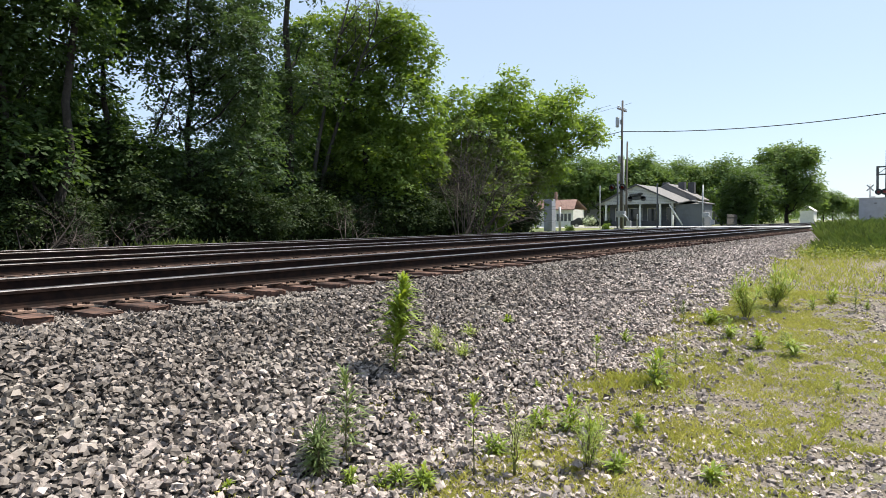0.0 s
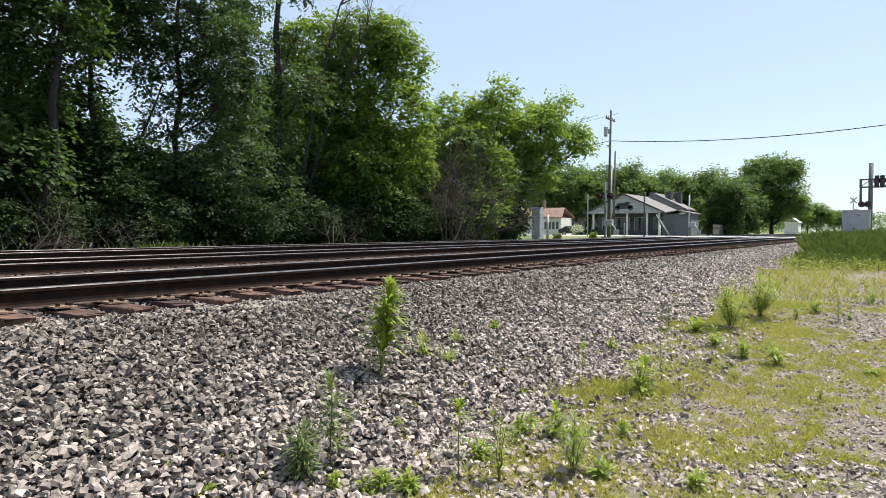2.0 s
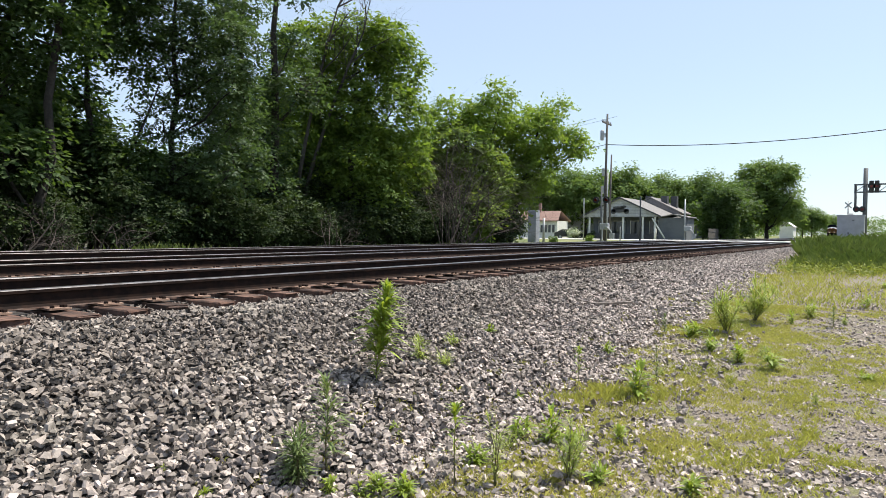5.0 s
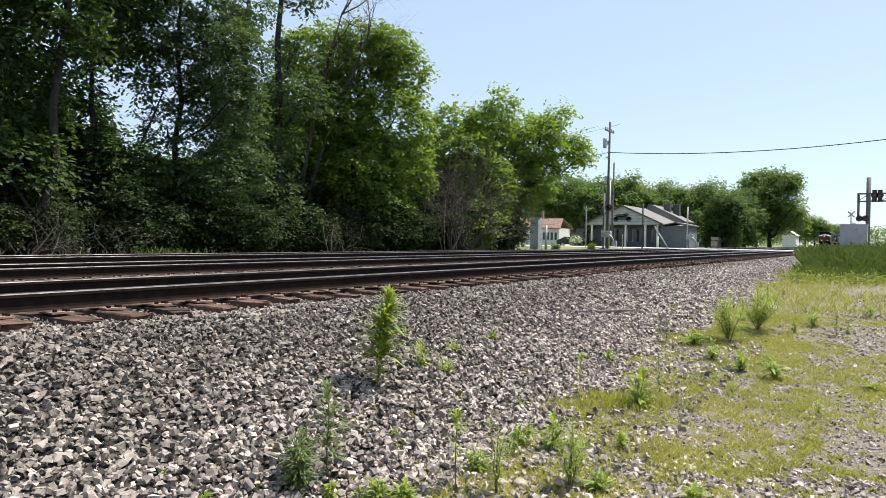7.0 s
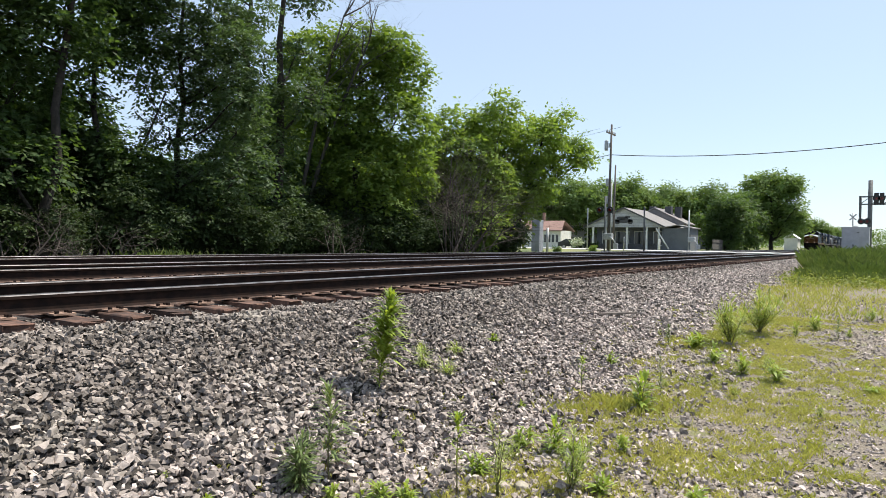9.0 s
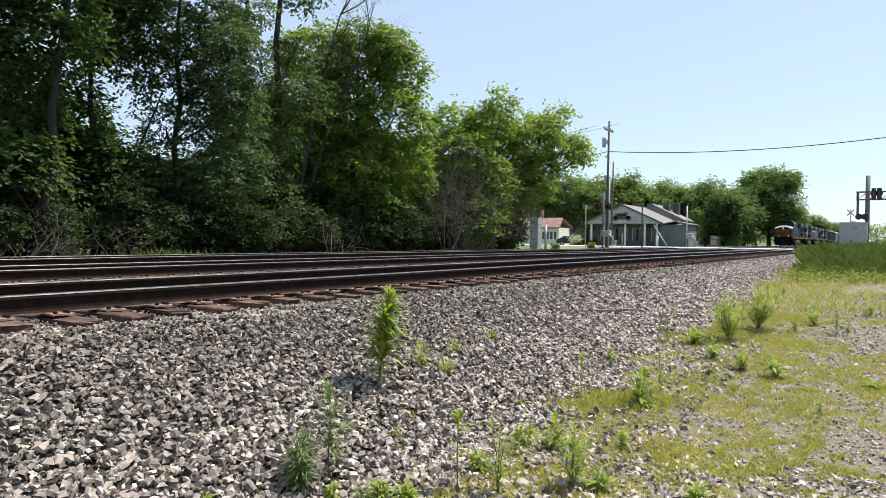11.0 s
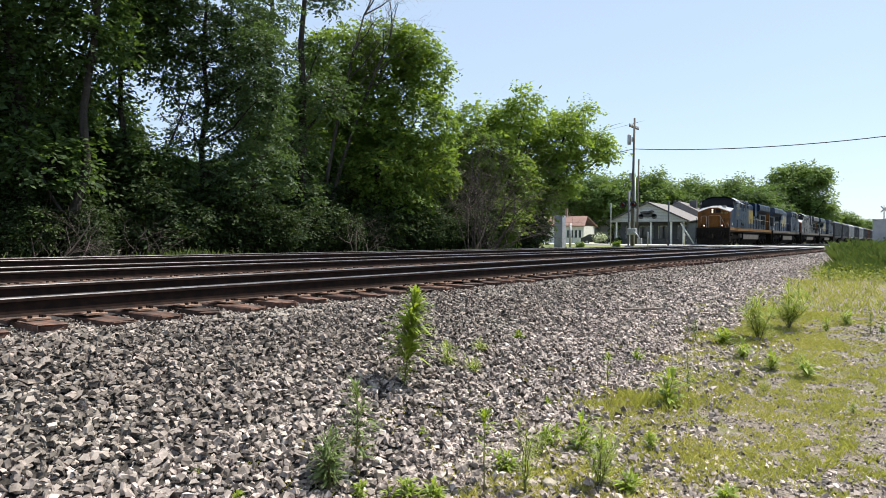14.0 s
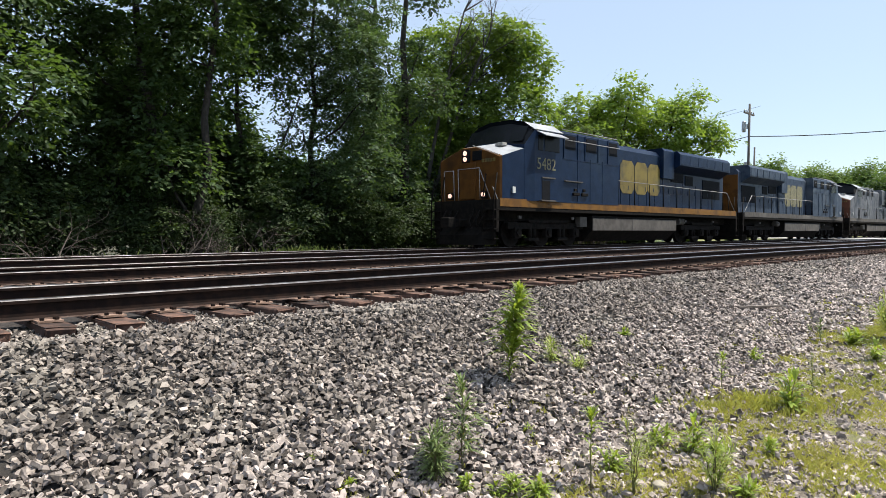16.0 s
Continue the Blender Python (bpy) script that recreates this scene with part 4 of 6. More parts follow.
build_wire((-21.2, 58, 8.65), (-52.0, 62, 8.0), 1.0, 0.03)
build_wire((-22.2, 58, 11.1), (-70.0, 72, 10.2), 0.8, 0.012)
build_wire((-20.2, 58, 11.1), (-68.0, 74, 10.2), 0.8, 0.012)
build_pole(14.0, 58.0, 10.6, False, "plain grey wooden utility pole beside the road")


def disc_light(parent, x, z, y, lens, r=0.3):
    bm = bmesh.new()
    tube(bm, [(x, y, z), (x, y - 0.04, z)], r, 18)
    back = part("light_backboard", bm, BLACK, parent, "round black backboard")
    bm = bmesh.new()
    tube(bm, [(x, y - 0.04, z), (x, y - 0.1, z)], r * 0.45, 14)
    part("lens", bm, lens, back, "red signal lens")
    bm = bmesh.new()
    for k in range(7):
        a0, a1 = math.pi * k / 7, math.pi * (k + 1) / 7
        v = [(x + r * 0.5 * math.cos(a), yy, z + r * 0.5 * math.sin(a)) for a, yy in ((a0, y - 0.04), (a1, y - 0.04), (a1, y - 0.3), (a0, y - 0.3))]
        w = [(p[0] + (p[0] - x) * 0.1, p[1], p[2] + (p[2] - z) * 0.1) for p in v]
        loft(bm, [[Vector(p) for p in v], [Vector(p) for p in w]])
    part("hood", bm, BLACK, back, "black hood over the lens")


def build_crossing_signal(x, y, h, flash, cross, label):
    sig = thing("crossing_signal", label, "crossing signal", "railway crossing signals", pose(x, y, -0.3))
    bm = bmesh.new()
    tube(bm, [(0, 0, 0), (0, 0, h + 0.3)], 0.07, 10)
    box(bm, -0.25, -0.25, 0.0, 0.25, 0.25, 0.25, bevel=0.03)
    part("mast", bm, DARKSTEEL if flash else STEELGREY, sig, "weathered steel mast on a base")
    if flash:
        bm = bmesh.new()
        box(bm, -0.5, -0.05, flash + 0.27, 0.5, 0.02, flash + 0.33)
        part("light_arm", bm, STEELGREY, sig)
        for xx, lens in ((-0.46, DARKLENS), (0.46, DARKLENS)):
            disc_light(sig, xx, flash + 0.3, -0.05, lens)
    if cross:
        for a in (-45, 45):
            bm = bmesh.new()
            box(bm, -0.42, -0.09, -0.06, 0.42, -0.07, 0.06, bevel=0.005)
            bmesh.ops.rotate(bm, verts=bm.verts, cent=(0, 0, 0), matrix=Matrix.Rotation(radians(a), 3, "Y"))
            bmesh.ops.translate(bm, verts=bm.verts, vec=(0, 0.01 * (a > 0), cross + 0.3))
            part("crossbuck_board", bm, STEELGREY, sig, "white crossbuck board")
    bm = bmesh.new()
    box(bm, -0.05, -0.25, 1.2, 0.7, 0.25, 1.75, bevel=0.05)
    tube(bm, [(0.5, -0.3, 1.5), (0.9, -0.3, 1.2), (1.2, -0.3, 0.6)], 0.06, 6)
    box(bm, 0.9, -0.4, 0.4, 1.3, -0.2, 0.9, bevel=0.03)
    part("gate_mechanism", bm, STEELGREY, sig, "grey gate motor and counterweight")
    return sig


build_crossing_signal(-20.6, 55.5, 4.7, 3.5, 0, "crossing flasher mast with dark round lights")
build_crossing_signal(-18.5, 76.0, 4.5, 0, 0, "galvanised crossing mast with gate motor")
build_crossing_signal(-3.1, 79.0, 4.1, 0, 3.7, "crossing post with white crossbuck boards")
for x, y, h, r, mat, label in ((-18.0, 58.2, 3.9, 0.07, DARKSTEEL, "slim dark steel post beside the tracks"), (-20.3, 71.0, 1.15, 0.11, WHITEWALL, "short white marker post"), (-23.6, 62.0 - 3, 3.9, 0.06, STEELGREY, "pale slim steel post on grass"), (-19.9, 64.0 - 5.5, 1.2, 0.05, STEELGREY, "short steel marker post")):
    bm = bmesh.new()
    tube(bm, [(0, 0, -0.3), (0, 0, h - 0.06), (0, 0, h)], [r, r, r * 0.6], 8)
    single("marker_post", bm, mat, label, "post", pose(x, y, 0))

# signal cabinet beside the trees
bm = bmesh.new()
box(bm, -0.4, -0.4, -0.5, 0.4, 0.4, 2.6, bevel=0.03)
cab1 = thing("signal_cabinet", "tall grey metal signal cabinet beside trees", "cabinet", "", pose(-26.6, 54.5, 0))
part("housing", bm, CABINET, cab1)
bm = bmesh.new()
box(bm, -0.34, -0.43, -0.1, 0.34, -0.4, 2.45, bevel=0.01)
box(bm, 0.28, -0.46, 1.1, 0.32, -0.42, 1.35)
part("door", bm, CABINET, cab1, "grey door with handle")
bm = bmesh.new()
tube(bm, [(1.0, 0.0, -0.4), (1.0, 0.0, 1.9)], 0.12, 8)
part("conduit", bm, STEELGREY, cab1)

# equipment hut and cantilever signal at the crossing
hut = thing("equipment_hut", "pale grey flat-sided railway equipment hut", "hut", "", pose(-2.68, 74.0, -0.3))
bm = bmesh.new()
box(bm, -1.12, 0, 0.1, 1.12, 2.6, 2.78, bevel=0.03)
part("wall", bm, CABINET, hut, "pale grey metal walls")
bm = bmesh.new()
box(bm, -1.18, -0.06, 2.78, 1.18, 2.66, 2.88, bevel=0.02)
part("roof", bm, CABINET, hut)
for x0, z0, x1, z1 in ((-0.25, 1.0, -0.1, 1.2), (0.1, 2.3, 0.3, 2.4)):
    bm = bmesh.new()
    box(bm, x0, -0.03, z0, x1, 0.0, z1)
    part("vent", bm, DARKSTEEL, hut, "small dark vent")
bm = bmesh.new()
box(bm, -0.25, 0.2, 2.88, 0.2, 0.6, 3.02, bevel=0.03)
part("lamp", bm, WHITEWALL, hut, "white lamp housings")
bm = bmesh.new()
box(bm, -1.1, 0.05, -0.2, 1.1, 2.55, 0.1)
part("base", bm, STEELGREY, hut)

cant = thing("cantilever_signal", "dark steel cantilever crossing signal with truss arm", "crossing signal", "", pose(-1.62, 77.2, -0.3))
bm = bmesh.new()
tube(bm, [(0, 0, 0), (0, 0, 7.55)], 0.2, 12)
part("mast", bm, DARKSTEEL, cant, "thick dark steel mast")
bm = bmesh.new()
for z in (5.2, 5.95):
    box(bm, -0.95, -0.25, z - 0.06, 9.0, -0.13, z + 0.06)
    box(bm, -0.95, 0.13, z - 0.06, 9.0, 0.25, z + 0.06)
for k in range(11):
    x = -0.9 + k * 0.98
    box(bm, x - 0.04, -0.23, 5.2, x + 0.04, -0.15, 5.95)
    tube(bm, [(x, 0.19, 5.2), (x + 0.9, 0.19, 5.95)], 0.035, 6)
part("truss_arm", bm, DARKSTEEL, cant, "dark steel truss arm")
bm = bmesh.new()
tube(bm, [(-0.82, 0, 3.3), (-0.82, 0, 6.0)], 0.11, 8)
part("drop_post", bm, DARKSTEEL, cant)
for x, z, l in ((-0.72, 3.5, DARKLENS), (-0.22, 3.5, DARKLENS), (0.5, 5.75, DARKLENS), (0.95, 5.75, DARKLENS), (5.5, 5.6, DARKLENS), (6.2, 5.6, DARKLENS)):
    disc_light(cant, x, z, -0.3, l, 0.3)
bm = bmesh.new()
for x in (0.5, 0.95):
    box(bm, x - 0.2, -0.28, 5.1, x + 0.2, -0.2, 6.3, bevel=0.06)
part("signal_backplate", bm, BLACK, cant, "black upright signal backplates")


def gable(bm, x0, x1, y0, y1, z0, z1, zr, mi=0):
    xm = (x0 + x1) / 2
    extrude_y(bm, [(x0, z0), (x1, z0), (x1, z1), (xm, zr), (x0, z1)], y0, y1, mi)


def roof_slab(bm, x0, x1, y0, y1, z1, zr, over, th):
    xm = (x0 + x1) / 2
    k = (zr - z1) / (xm - x0)
    extrude_y(bm, [(x0 - over, z1 - over * k), (xm, zr), (x1 + over, z1 - over * k), (x1 + over, z1 - over * k + th), (xm, zr + th), (x0 - over, z1 - over * k + th)], y0, y1)


def window_in(house, x, y, z, w, h, axis="y", label="dark window"):
    bm = bmesh.new()
    if axis == "y":
        box(bm, x - w / 2, y - 0.05, z, x + w / 2, y + 0.02, z + h)
    else:
        box(bm, x - 0.02, y - w / 2, z, x + 0.05, y + w / 2, z + h)
    win = part("window", bm, WHITEWALL, house, "white window frame")
    bm = bmesh.new()
    if axis == "y":
        box(bm, x - w / 2 + 0.08, y - 0.065, z + 0.08, x + w / 2 - 0.08, y - 0.04, z + h - 0.08)
    else:
        box(bm, x + 0.04, y - w / 2 + 0.08, z + 0.08, x + 0.065, y + w / 2 - 0.08, z + h - 0.08)
    part("pane", bm, GLASS, win, "dark glass pane")


# shop with a wide gable over a porch
shop = thing("shop_building", "grey gabled shop with shaded porch and brown-grey roof", "building", "", pose(0, 0, -0.2))
bm = bmesh.new()
gable(bm, -35.1, -24.9, 88.0, 88.3, 3.05, 3.25, 5.6)
part("gable_wall", bm, SIDING, shop, "pale grey lap-sided gable")
bm = bmesh.new()
z = 3.1
while z < 5.3:
    t = max(0.0, (z - 3.25) / (5.6 - 3.25))
    box(bm, -35.1 + 5.1 * t + 0.1, 87.975, z, -24.9 - 5.1 * t - 0.1, 88.0, z + 0.02)
    z += 0.2
part("siding_joint", bm, DARKWALL, shop, "thin lap joints")
# Porch and side shade is put into the dark colour of walls and wing.
bm = bmesh.new()
box(bm, -34.9, 91.0, 0, -24.92, 98.0, 3.2)
part("wall", bm, DARKWALL, shop, "grey walls behind the porch, coloured darker for its shade")
bm = bmesh.new()
box(bm, -24.88, 88.35, 0, -21.3, 92.5, 2.95)
part("side_wing", bm, DARKWALL, shop, "low grey wing, coloured darker for its shaded side")
bm = bmesh.new()
roof_slab(bm, -35.1, -24.9, 87.72, 98.2, 3.25, 5.6, 0.5, 0.16)
part("roof", bm, SHINGLE, shop, "weathered brown-grey shingle roof")
bm = bmesh.new()
k = (5.6 - 3.25) / 5.1
extrude_y(bm, [(-35.6, 3.0), (-30.0, 5.58), (-24.4, 3.0), (-24.4, 3.2), (-30.0, 5.8), (-35.6, 3.2)], 87.6, 87.72)
part("fascia", bm, TRIMDARK, shop, "dark fascia board")
bm = bmesh.new()
roof_slab(bm, -33.4, -24.6, 98.3, 103.6, 3.9, 6.15, 0.3, 0.15)
gable(bm, -33.3, -24.7, 98.4, 103.5, 0.0, 3.9, 6.1)
part("rear_roof", bm, SHINGLE, shop, "higher rear roof")
bm = bmesh.new()
roof_slab(bm, -24.75, -21.2, 88.0, 92.8, 2.95, 3.3, 0.15, 0.12)
part("wing_roof", bm, SHINGLE, shop)
for x, y in ((-29.6, 100), (-27.4, 100.5), (-26.4, 102)):
    bm = bmesh.new()
    box(bm, x - 0.45, y - 0.5, 4.4, x + 0.45, y + 0.5, 6.5, bevel=0.05)
    part("roof_vent", bm, TRIMDARK, shop, "dark boxy roof vent")
for x in (-34.4, -32.6, -29.6, -26.9, -25.3):
    bm = bmesh.new()
    box(bm, x - 0.12, 88.1, 0.0, x + 0.12, 88.34, 3.05, bevel=0.02)
    part("porch_post", bm, WHITEWALL, shop, "white porch post")
for x, w in ((-33.5, 1.2), (-31.2, 2.0), (-28.6, 1.8), (-26.2, 1.3)):
    window_in(shop, x, 90.98, 0.6, w, 2.0)
bm = bmesh.new()
box(bm, -33.9, 88.8, 0, -25.6, 89.2, 0.8, bevel=0.05)
part("porch_rail", bm, TRIMDARK, shop, "dark low porch rail and planters")
bm = bmesh.new()
tube(bm, [(-25.6, 87.9, 2.9), (-23.8, 87.5, 0.2)], 0.1, 6)
part("porch_brace", bm, WHITEWALL, shop, "pale leaning brace")
bm = bmesh.new()
for cx, cz, w, h in ((-30.0, 3.95, 1.25, 0.3), (-30.2, 4.3, 0.85, 0.22), (-29.5, 4.45, 0.4, 0.16), (-30.9, 3.8, 0.35, 0.35), (-29.1, 3.8, 0.35, 0.35)):
    ring = [(cx + w * math.cos(a * math.pi / 8), 87.93, cz + h * math.sin(a * math.pi / 8)) for a in range(16)]
    loft(bm, [ring, [(p[0], 87.97, p[2]) for p in ring]])
part("sign", bm, TRIMDARK, shop, "dark emblem of plain ovals")

# white house with red roof
house = thing("house", "white house with faded red roof", "house", "", pose(0, 0, -0.3))
bm = bmesh.new()
box(bm, -52.0, 100.0, 0, -44.6, 104.4, 2.9)
part("wall", bm, WHITEWALL, house, "white painted walls")
bm = bmesh.new()
loft(bm, [[(-52.4, 99.5, 2.8), (-44.2, 99.5, 2.8), (-44.2, 99.5, 2.95), (-52.4, 99.5, 2.95)], [(-52.4, 102.2, 4.5), (-44.9, 102.2, 4.5), (-44.9, 102.2, 4.6), (-52.4, 102.2, 4.6)], [(-52.4, 104.9, 2.8), (-44.2, 104.9, 2.8), (-44.2, 104.9, 2.95), (-52.4, 104.9, 2.95)]])
part("roof", bm, REDROOF, house, "faded red shingle roof")
for x in (-47.3, -46.6, -45.9, -45.2, -49.4):
    window_in(house, x, 99.97, 0.9, 0.6, 1.4)
bm = bmesh.new()
box(bm, -48.9, 102.0, 4.0, -48.5, 102.4, 5.9, bevel=0.03)
part("chimney", bm, REDROOF, house, "brick-red chimney")
shed = thing("barn", "pale building with white metal roof behind house", "building", "", pose(0, 0, -0.3))
bm = bmesh.new()
box(bm, -62.0, 116.0, 0, -46.5, 126.0, 4.2)
part("wall", bm, SIDING, shed)
bm = bmesh.new()
loft(bm, [[(-62.5, 115.5, 4.1), (-46.0, 115.5, 4.1), (-46.0, 115.5, 4.25), (-62.5, 115.5, 4.25)], [(-62.5, 121.0, 7.4), (-46.0, 121.0, 7.4), (-46.0, 121.0, 7.5), (-62.5, 121.0, 7.5)], [(-62.5, 126.5, 4.1), (-46.0, 126.5, 4.1), (-46.0, 126.5, 4.25), (-62.5, 126.5, 4.25)]])
part("roof", bm, METALROOF, shed, "bright white metal roof")

# low pale sheds further along the line
for x, y, w, h, mat, label in ((-22.6, 205.0, 3.4, 3.4, WHITEWALL, "low white shed beside the line"), (-30.0, 146.0, 7.0, 2.6, DARKWALL, "low grey shed among trees")):
    s = thing("shed", label, "shed", "sheds along the line", pose(x, y, -0.3))
    bm = bmesh.new()
    box(bm, -w / 2, 0, 0, w / 2, 7, h)
    part("wall", bm, mat, s)
    bm = bmesh.new()
    roof_slab(bm, -w / 2, w / 2, -0.3, 7.3, h, h + 1.2, 0.3, 0.1)
    part("roof", bm, METALROOF if mat is WHITEWALL else SHINGLE, s, "low pitched roof")
fence = thing("fence", "weathered grey board fence under trees", "fence", "", pose(-20.2, 96.0, -0.3))
for k in range(22):
    bm = bmesh.new()
    box(bm, -0.01, k * 0.3, 0.0, 0.02, k * 0.3 + 0.26, 1.7 + 0.04 * math.sin(k * 2.1), bevel=0.004)
    part("board", bm, POLEWOOD, fence)
bm = bmesh.new()
for z in (0.4, 1.3):
    box(bm, 0.02, 0, z, 0.07, 6.6, z + 0.09)
part("rail", bm, POLEWOOD, fence)

# parked car
car = thing("car", "dark parked car on gravel beside the house", "car", "", pose(-38.6, 91.0, -0.28, 0, 0, 25))
bm = bmesh.new()
prof = [(-2.2, 0.35), (2.2, 0.35), (2.25, 0.75), (1.4, 0.95), (0.75, 1.42), (-1.1, 1.45), (-1.75, 1.0), (-2.2, 0.92)]
loft(bm, [[(x, -0.85, z) for x, z in prof], [(x, 0.85, z) for x, z in prof]])
bmesh.ops.bevel(bm, geom=list(bm.edges), offset=0.06, segments=2, affect="EDGES")
part("body", bm, CARPAINT, car, "dark glossy body")
bm = bmesh.new()
for s in (-1, 1):
    box(bm, -1.15, 0.855 * s - 0.01, 1.0, 0.7, 0.855 * s + 0.01, 1.34)
part("window", bm, GLASS, car)
for x in (-1.35, 1.4):
    for s in (-1, 1):
        bm = bmesh.new()
        tube(bm, [(x, 0.7 * s, 0.33), (x, 0.9 * s, 0.33)], 0.33, 16)
        w = part("wheel", bm, RUBBER, car, "black tyre")
        bm = bmesh.new()
        tube(bm, [(x, 0.9 * s, 0.33), (x, 0.915 * s, 0.33)], 0.19, 12)
        part("rim", bm, STEELGREY, w, "grey rim")

# ---------------- far trees and shrubs ----------------
far_a = build_tree("tree", "green broadleaf tree behind the shop", 41, free_lobes(7, 22, 5.6, 2.2, 13.5), LEAF_FAR, 0.5, 13, ((0, 0, 0.4, 0.2, 11.0, 0.25),), group="far trees")
far_b = build_tree("tree", "large ragged green tree beside the line", 42, free_lobes(8, 40, 7.6, 0.4, 20.0, 0.15, 0.3), LEAF_FAR, 0.6, 16, ((0, 0, 0.6, 0.2, 17.0, 0.4),), group="far trees")
far_c = build_tree("tree", "dark round-topped broadleaf tree near the crossing", 43, free_lobes(9, 20, 4.4, 0.8, 10.0), LEAF_DARK, 0.42, 24, ((0, 0, 0.4, 0.2, 8.5, 0.2),), group="far trees")
for kind, x, y, s in ((far_a, -46, 116, 1.05), (far_a, -43, 121, 1.05), (far_a, -52, 112, 0.9), (far_a, -38.5, 128, 1.0), (far_a, -34.0, 134, 1.0), (far_a, -29.5, 136, 1.0), (far_a, -57, 125, 1.0), (far_a, -64, 110, 1.0),
                      (far_c, -20.4, 106, 0.9), (far_c, -20.8, 118, 1.0), (far_b, -23.0, 172, 1.08), (far_b, -29.5, 168, 0.7), (far_b, -27.5, 182, 0.8), 
                      (far_a, -24, 300, 0.95), (far_a, -30, 330, 1.0), (far_a, -21.5, 360, 0.9), (far_a, -40, 300, 1.3), (far_a, 5, 128, 0.45), (far_a, 12, 120, 0.8), (far_a, 16, 150, 1.0), (far_a, 6, 170, 0.7), (far_a, 9, 210, 0.9)):
    plant(kind, x, y, -0.4, rs.uniform(0, 360), s)
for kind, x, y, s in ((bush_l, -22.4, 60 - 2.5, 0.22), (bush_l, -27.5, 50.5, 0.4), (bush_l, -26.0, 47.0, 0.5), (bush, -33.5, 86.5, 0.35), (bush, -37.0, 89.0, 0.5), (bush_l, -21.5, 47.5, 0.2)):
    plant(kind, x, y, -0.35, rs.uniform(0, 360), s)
rng = np.random.default_rng(61)
shrub = thing("flowering_shrub", "white flowering shrub beside the drive", "shrub", "", pose(-34.2, 82.0, -0.2))
shrub.scale = (0.6, 0.6, 0.7)
bm = bmesh.new()
tips = []
for k in range(5):
    branchy(bm, rng, Vector((0, 0, -0.1)), Vector(rng.normal(0, 0.5, 3) + (0, 0, 1.2)).normalized(), 1.5, 0.04, 1, tips)
part("stems", bm, BARK, shrub)
link("blossom", quads("blossom", leaf_cloud(rng, [np.array(t) for t in tips], 24, 0.28, 0.2), BLOSSOM, 3), shrub, "white blossom")

# far woods on the skyline
cs = []
for k in range(1500):
    side = rng.random() < 0.6
    x = rng.uniform(-420, -45) if side else rng.uniform(14, 380)
    y = rng.uniform(330, 420) if side else rng.uniform(300, 380)
    cs.append((x, y, rng.uniform(0, 1) ** 0.8 * (13 + 4 * fnoise(x, y, 0.02, 4.4)) - 0.5))
for k in range(500):
    x = rng.uniform(-120, 60)
    cs.append((x, rng.uniform(820, 900), rng.uniform(0, 1) ** 0.8 * (19 + 5 * fnoise(x, 0, 0.03, 6.4))))
woods = link("far_woods", quads("far_woods", leaf_cloud(rng, np.array(cs), 26, 2.4, 1.8), LEAF_FAR, 3))
tagged(woods, "distant green woods along the skyline", "woods", kind="stuff")


# ---------------- dead brush at the wood's edge ----------------
def build_brush(x, y, h, spread, stems, seed, label):
    rng = np.random.default_rng(seed)
    brush = thing("dead_brush", label, "brush", "dead brush", pose(x, y, -0.62))
    for k in range(stems):
        bm = bmesh.new()
        tips = []
        d = Vector((rng.normal(0, spread), rng.normal(0, spread), 1.0)).normalized()
        branchy(bm, rng, Vector((rng.normal(0, 0.3), rng.normal(0, 0.5), 0)), d, h * rng.uniform(0.6, 0.85), 0.035, 2, tips, up=0.0)
        part("dead_branch", bm, DEADWOOD, brush)
    return brush


build_brush(-20.4, 31.0, 7.6, 0.32, 15, 71, "bare grey-brown dead brush before green trees")
build_brush(-20.6, 32.2, 6.0, 0.4, 5, 78, "bare grey-brown dead brush before green trees")
build_brush(-20.4, 33.6, 5.4, 0.45, 12, 72, "bare grey-brown dead brush before green trees")
build_brush(-20.4, 8.6, 2.3, 1.2, 8, 73, "fallen pale dead branches under dark trees")
build_brush(-20.3, 10.8, 2.0, 1.4, 7, 74, "fallen pale dead branches under dark trees")
build_brush(-20.5, 5.0, 2.2, 1.2, 6, 75, "fallen pale dead branches under dark trees")
build_brush(-20.6, 21.5, 2.6, 0.8, 5, 76, "grey dead twigs under trees")
# bare limbs reaching over the crown
snag = thing("dead_tree", "tall bare dead tree leaning among green crowns", "tree", "", pose(-25.0, 23.4, -0.6))
for k, (u, h, n) in enumerate(((2.3, 12.4, 6), (3.4, 11.2, 5))):
    bm = bmesh.new()
    pts = [Vector((u * (i / 7) ** 1.5 * ALONG[0], u * (i / 7) ** 1.5 * ALONG[1] + 0.3 * k, h * i / 7)) for i in range(8)]
    tube(bm, pts, [0.13 * (1 - 0.8 * i / 7) + 0.012 for i in range(8)], 7)
    for i in (4, 5, 5, 6, 6, 7, 7, 7)[:n + 2]:
        d = Vector((ALONG[0] * rng.uniform(0.1, 1.0), ALONG[1] * rng.uniform(0.1, 1.0), rng.uniform(0.6, 1.1))).normalized()
        branchy(bm, rng, pts[i], d, rng.uniform(1.8, 3.0), 0.045, 2, [], up=0.1)
    part("bare_limb", bm, DEADBARK, snag, "grey leafless limb with fine twigs")
p = np.array([(-19.5 + rng.normal(0, 0.2), 12.6 + rng.normal(0, 0.9), -0.5) for k in range(500)] + [(-19.7 + rng.normal(0, 0.3), rng.uniform(0, 44), -0.55) for k in range(500)])
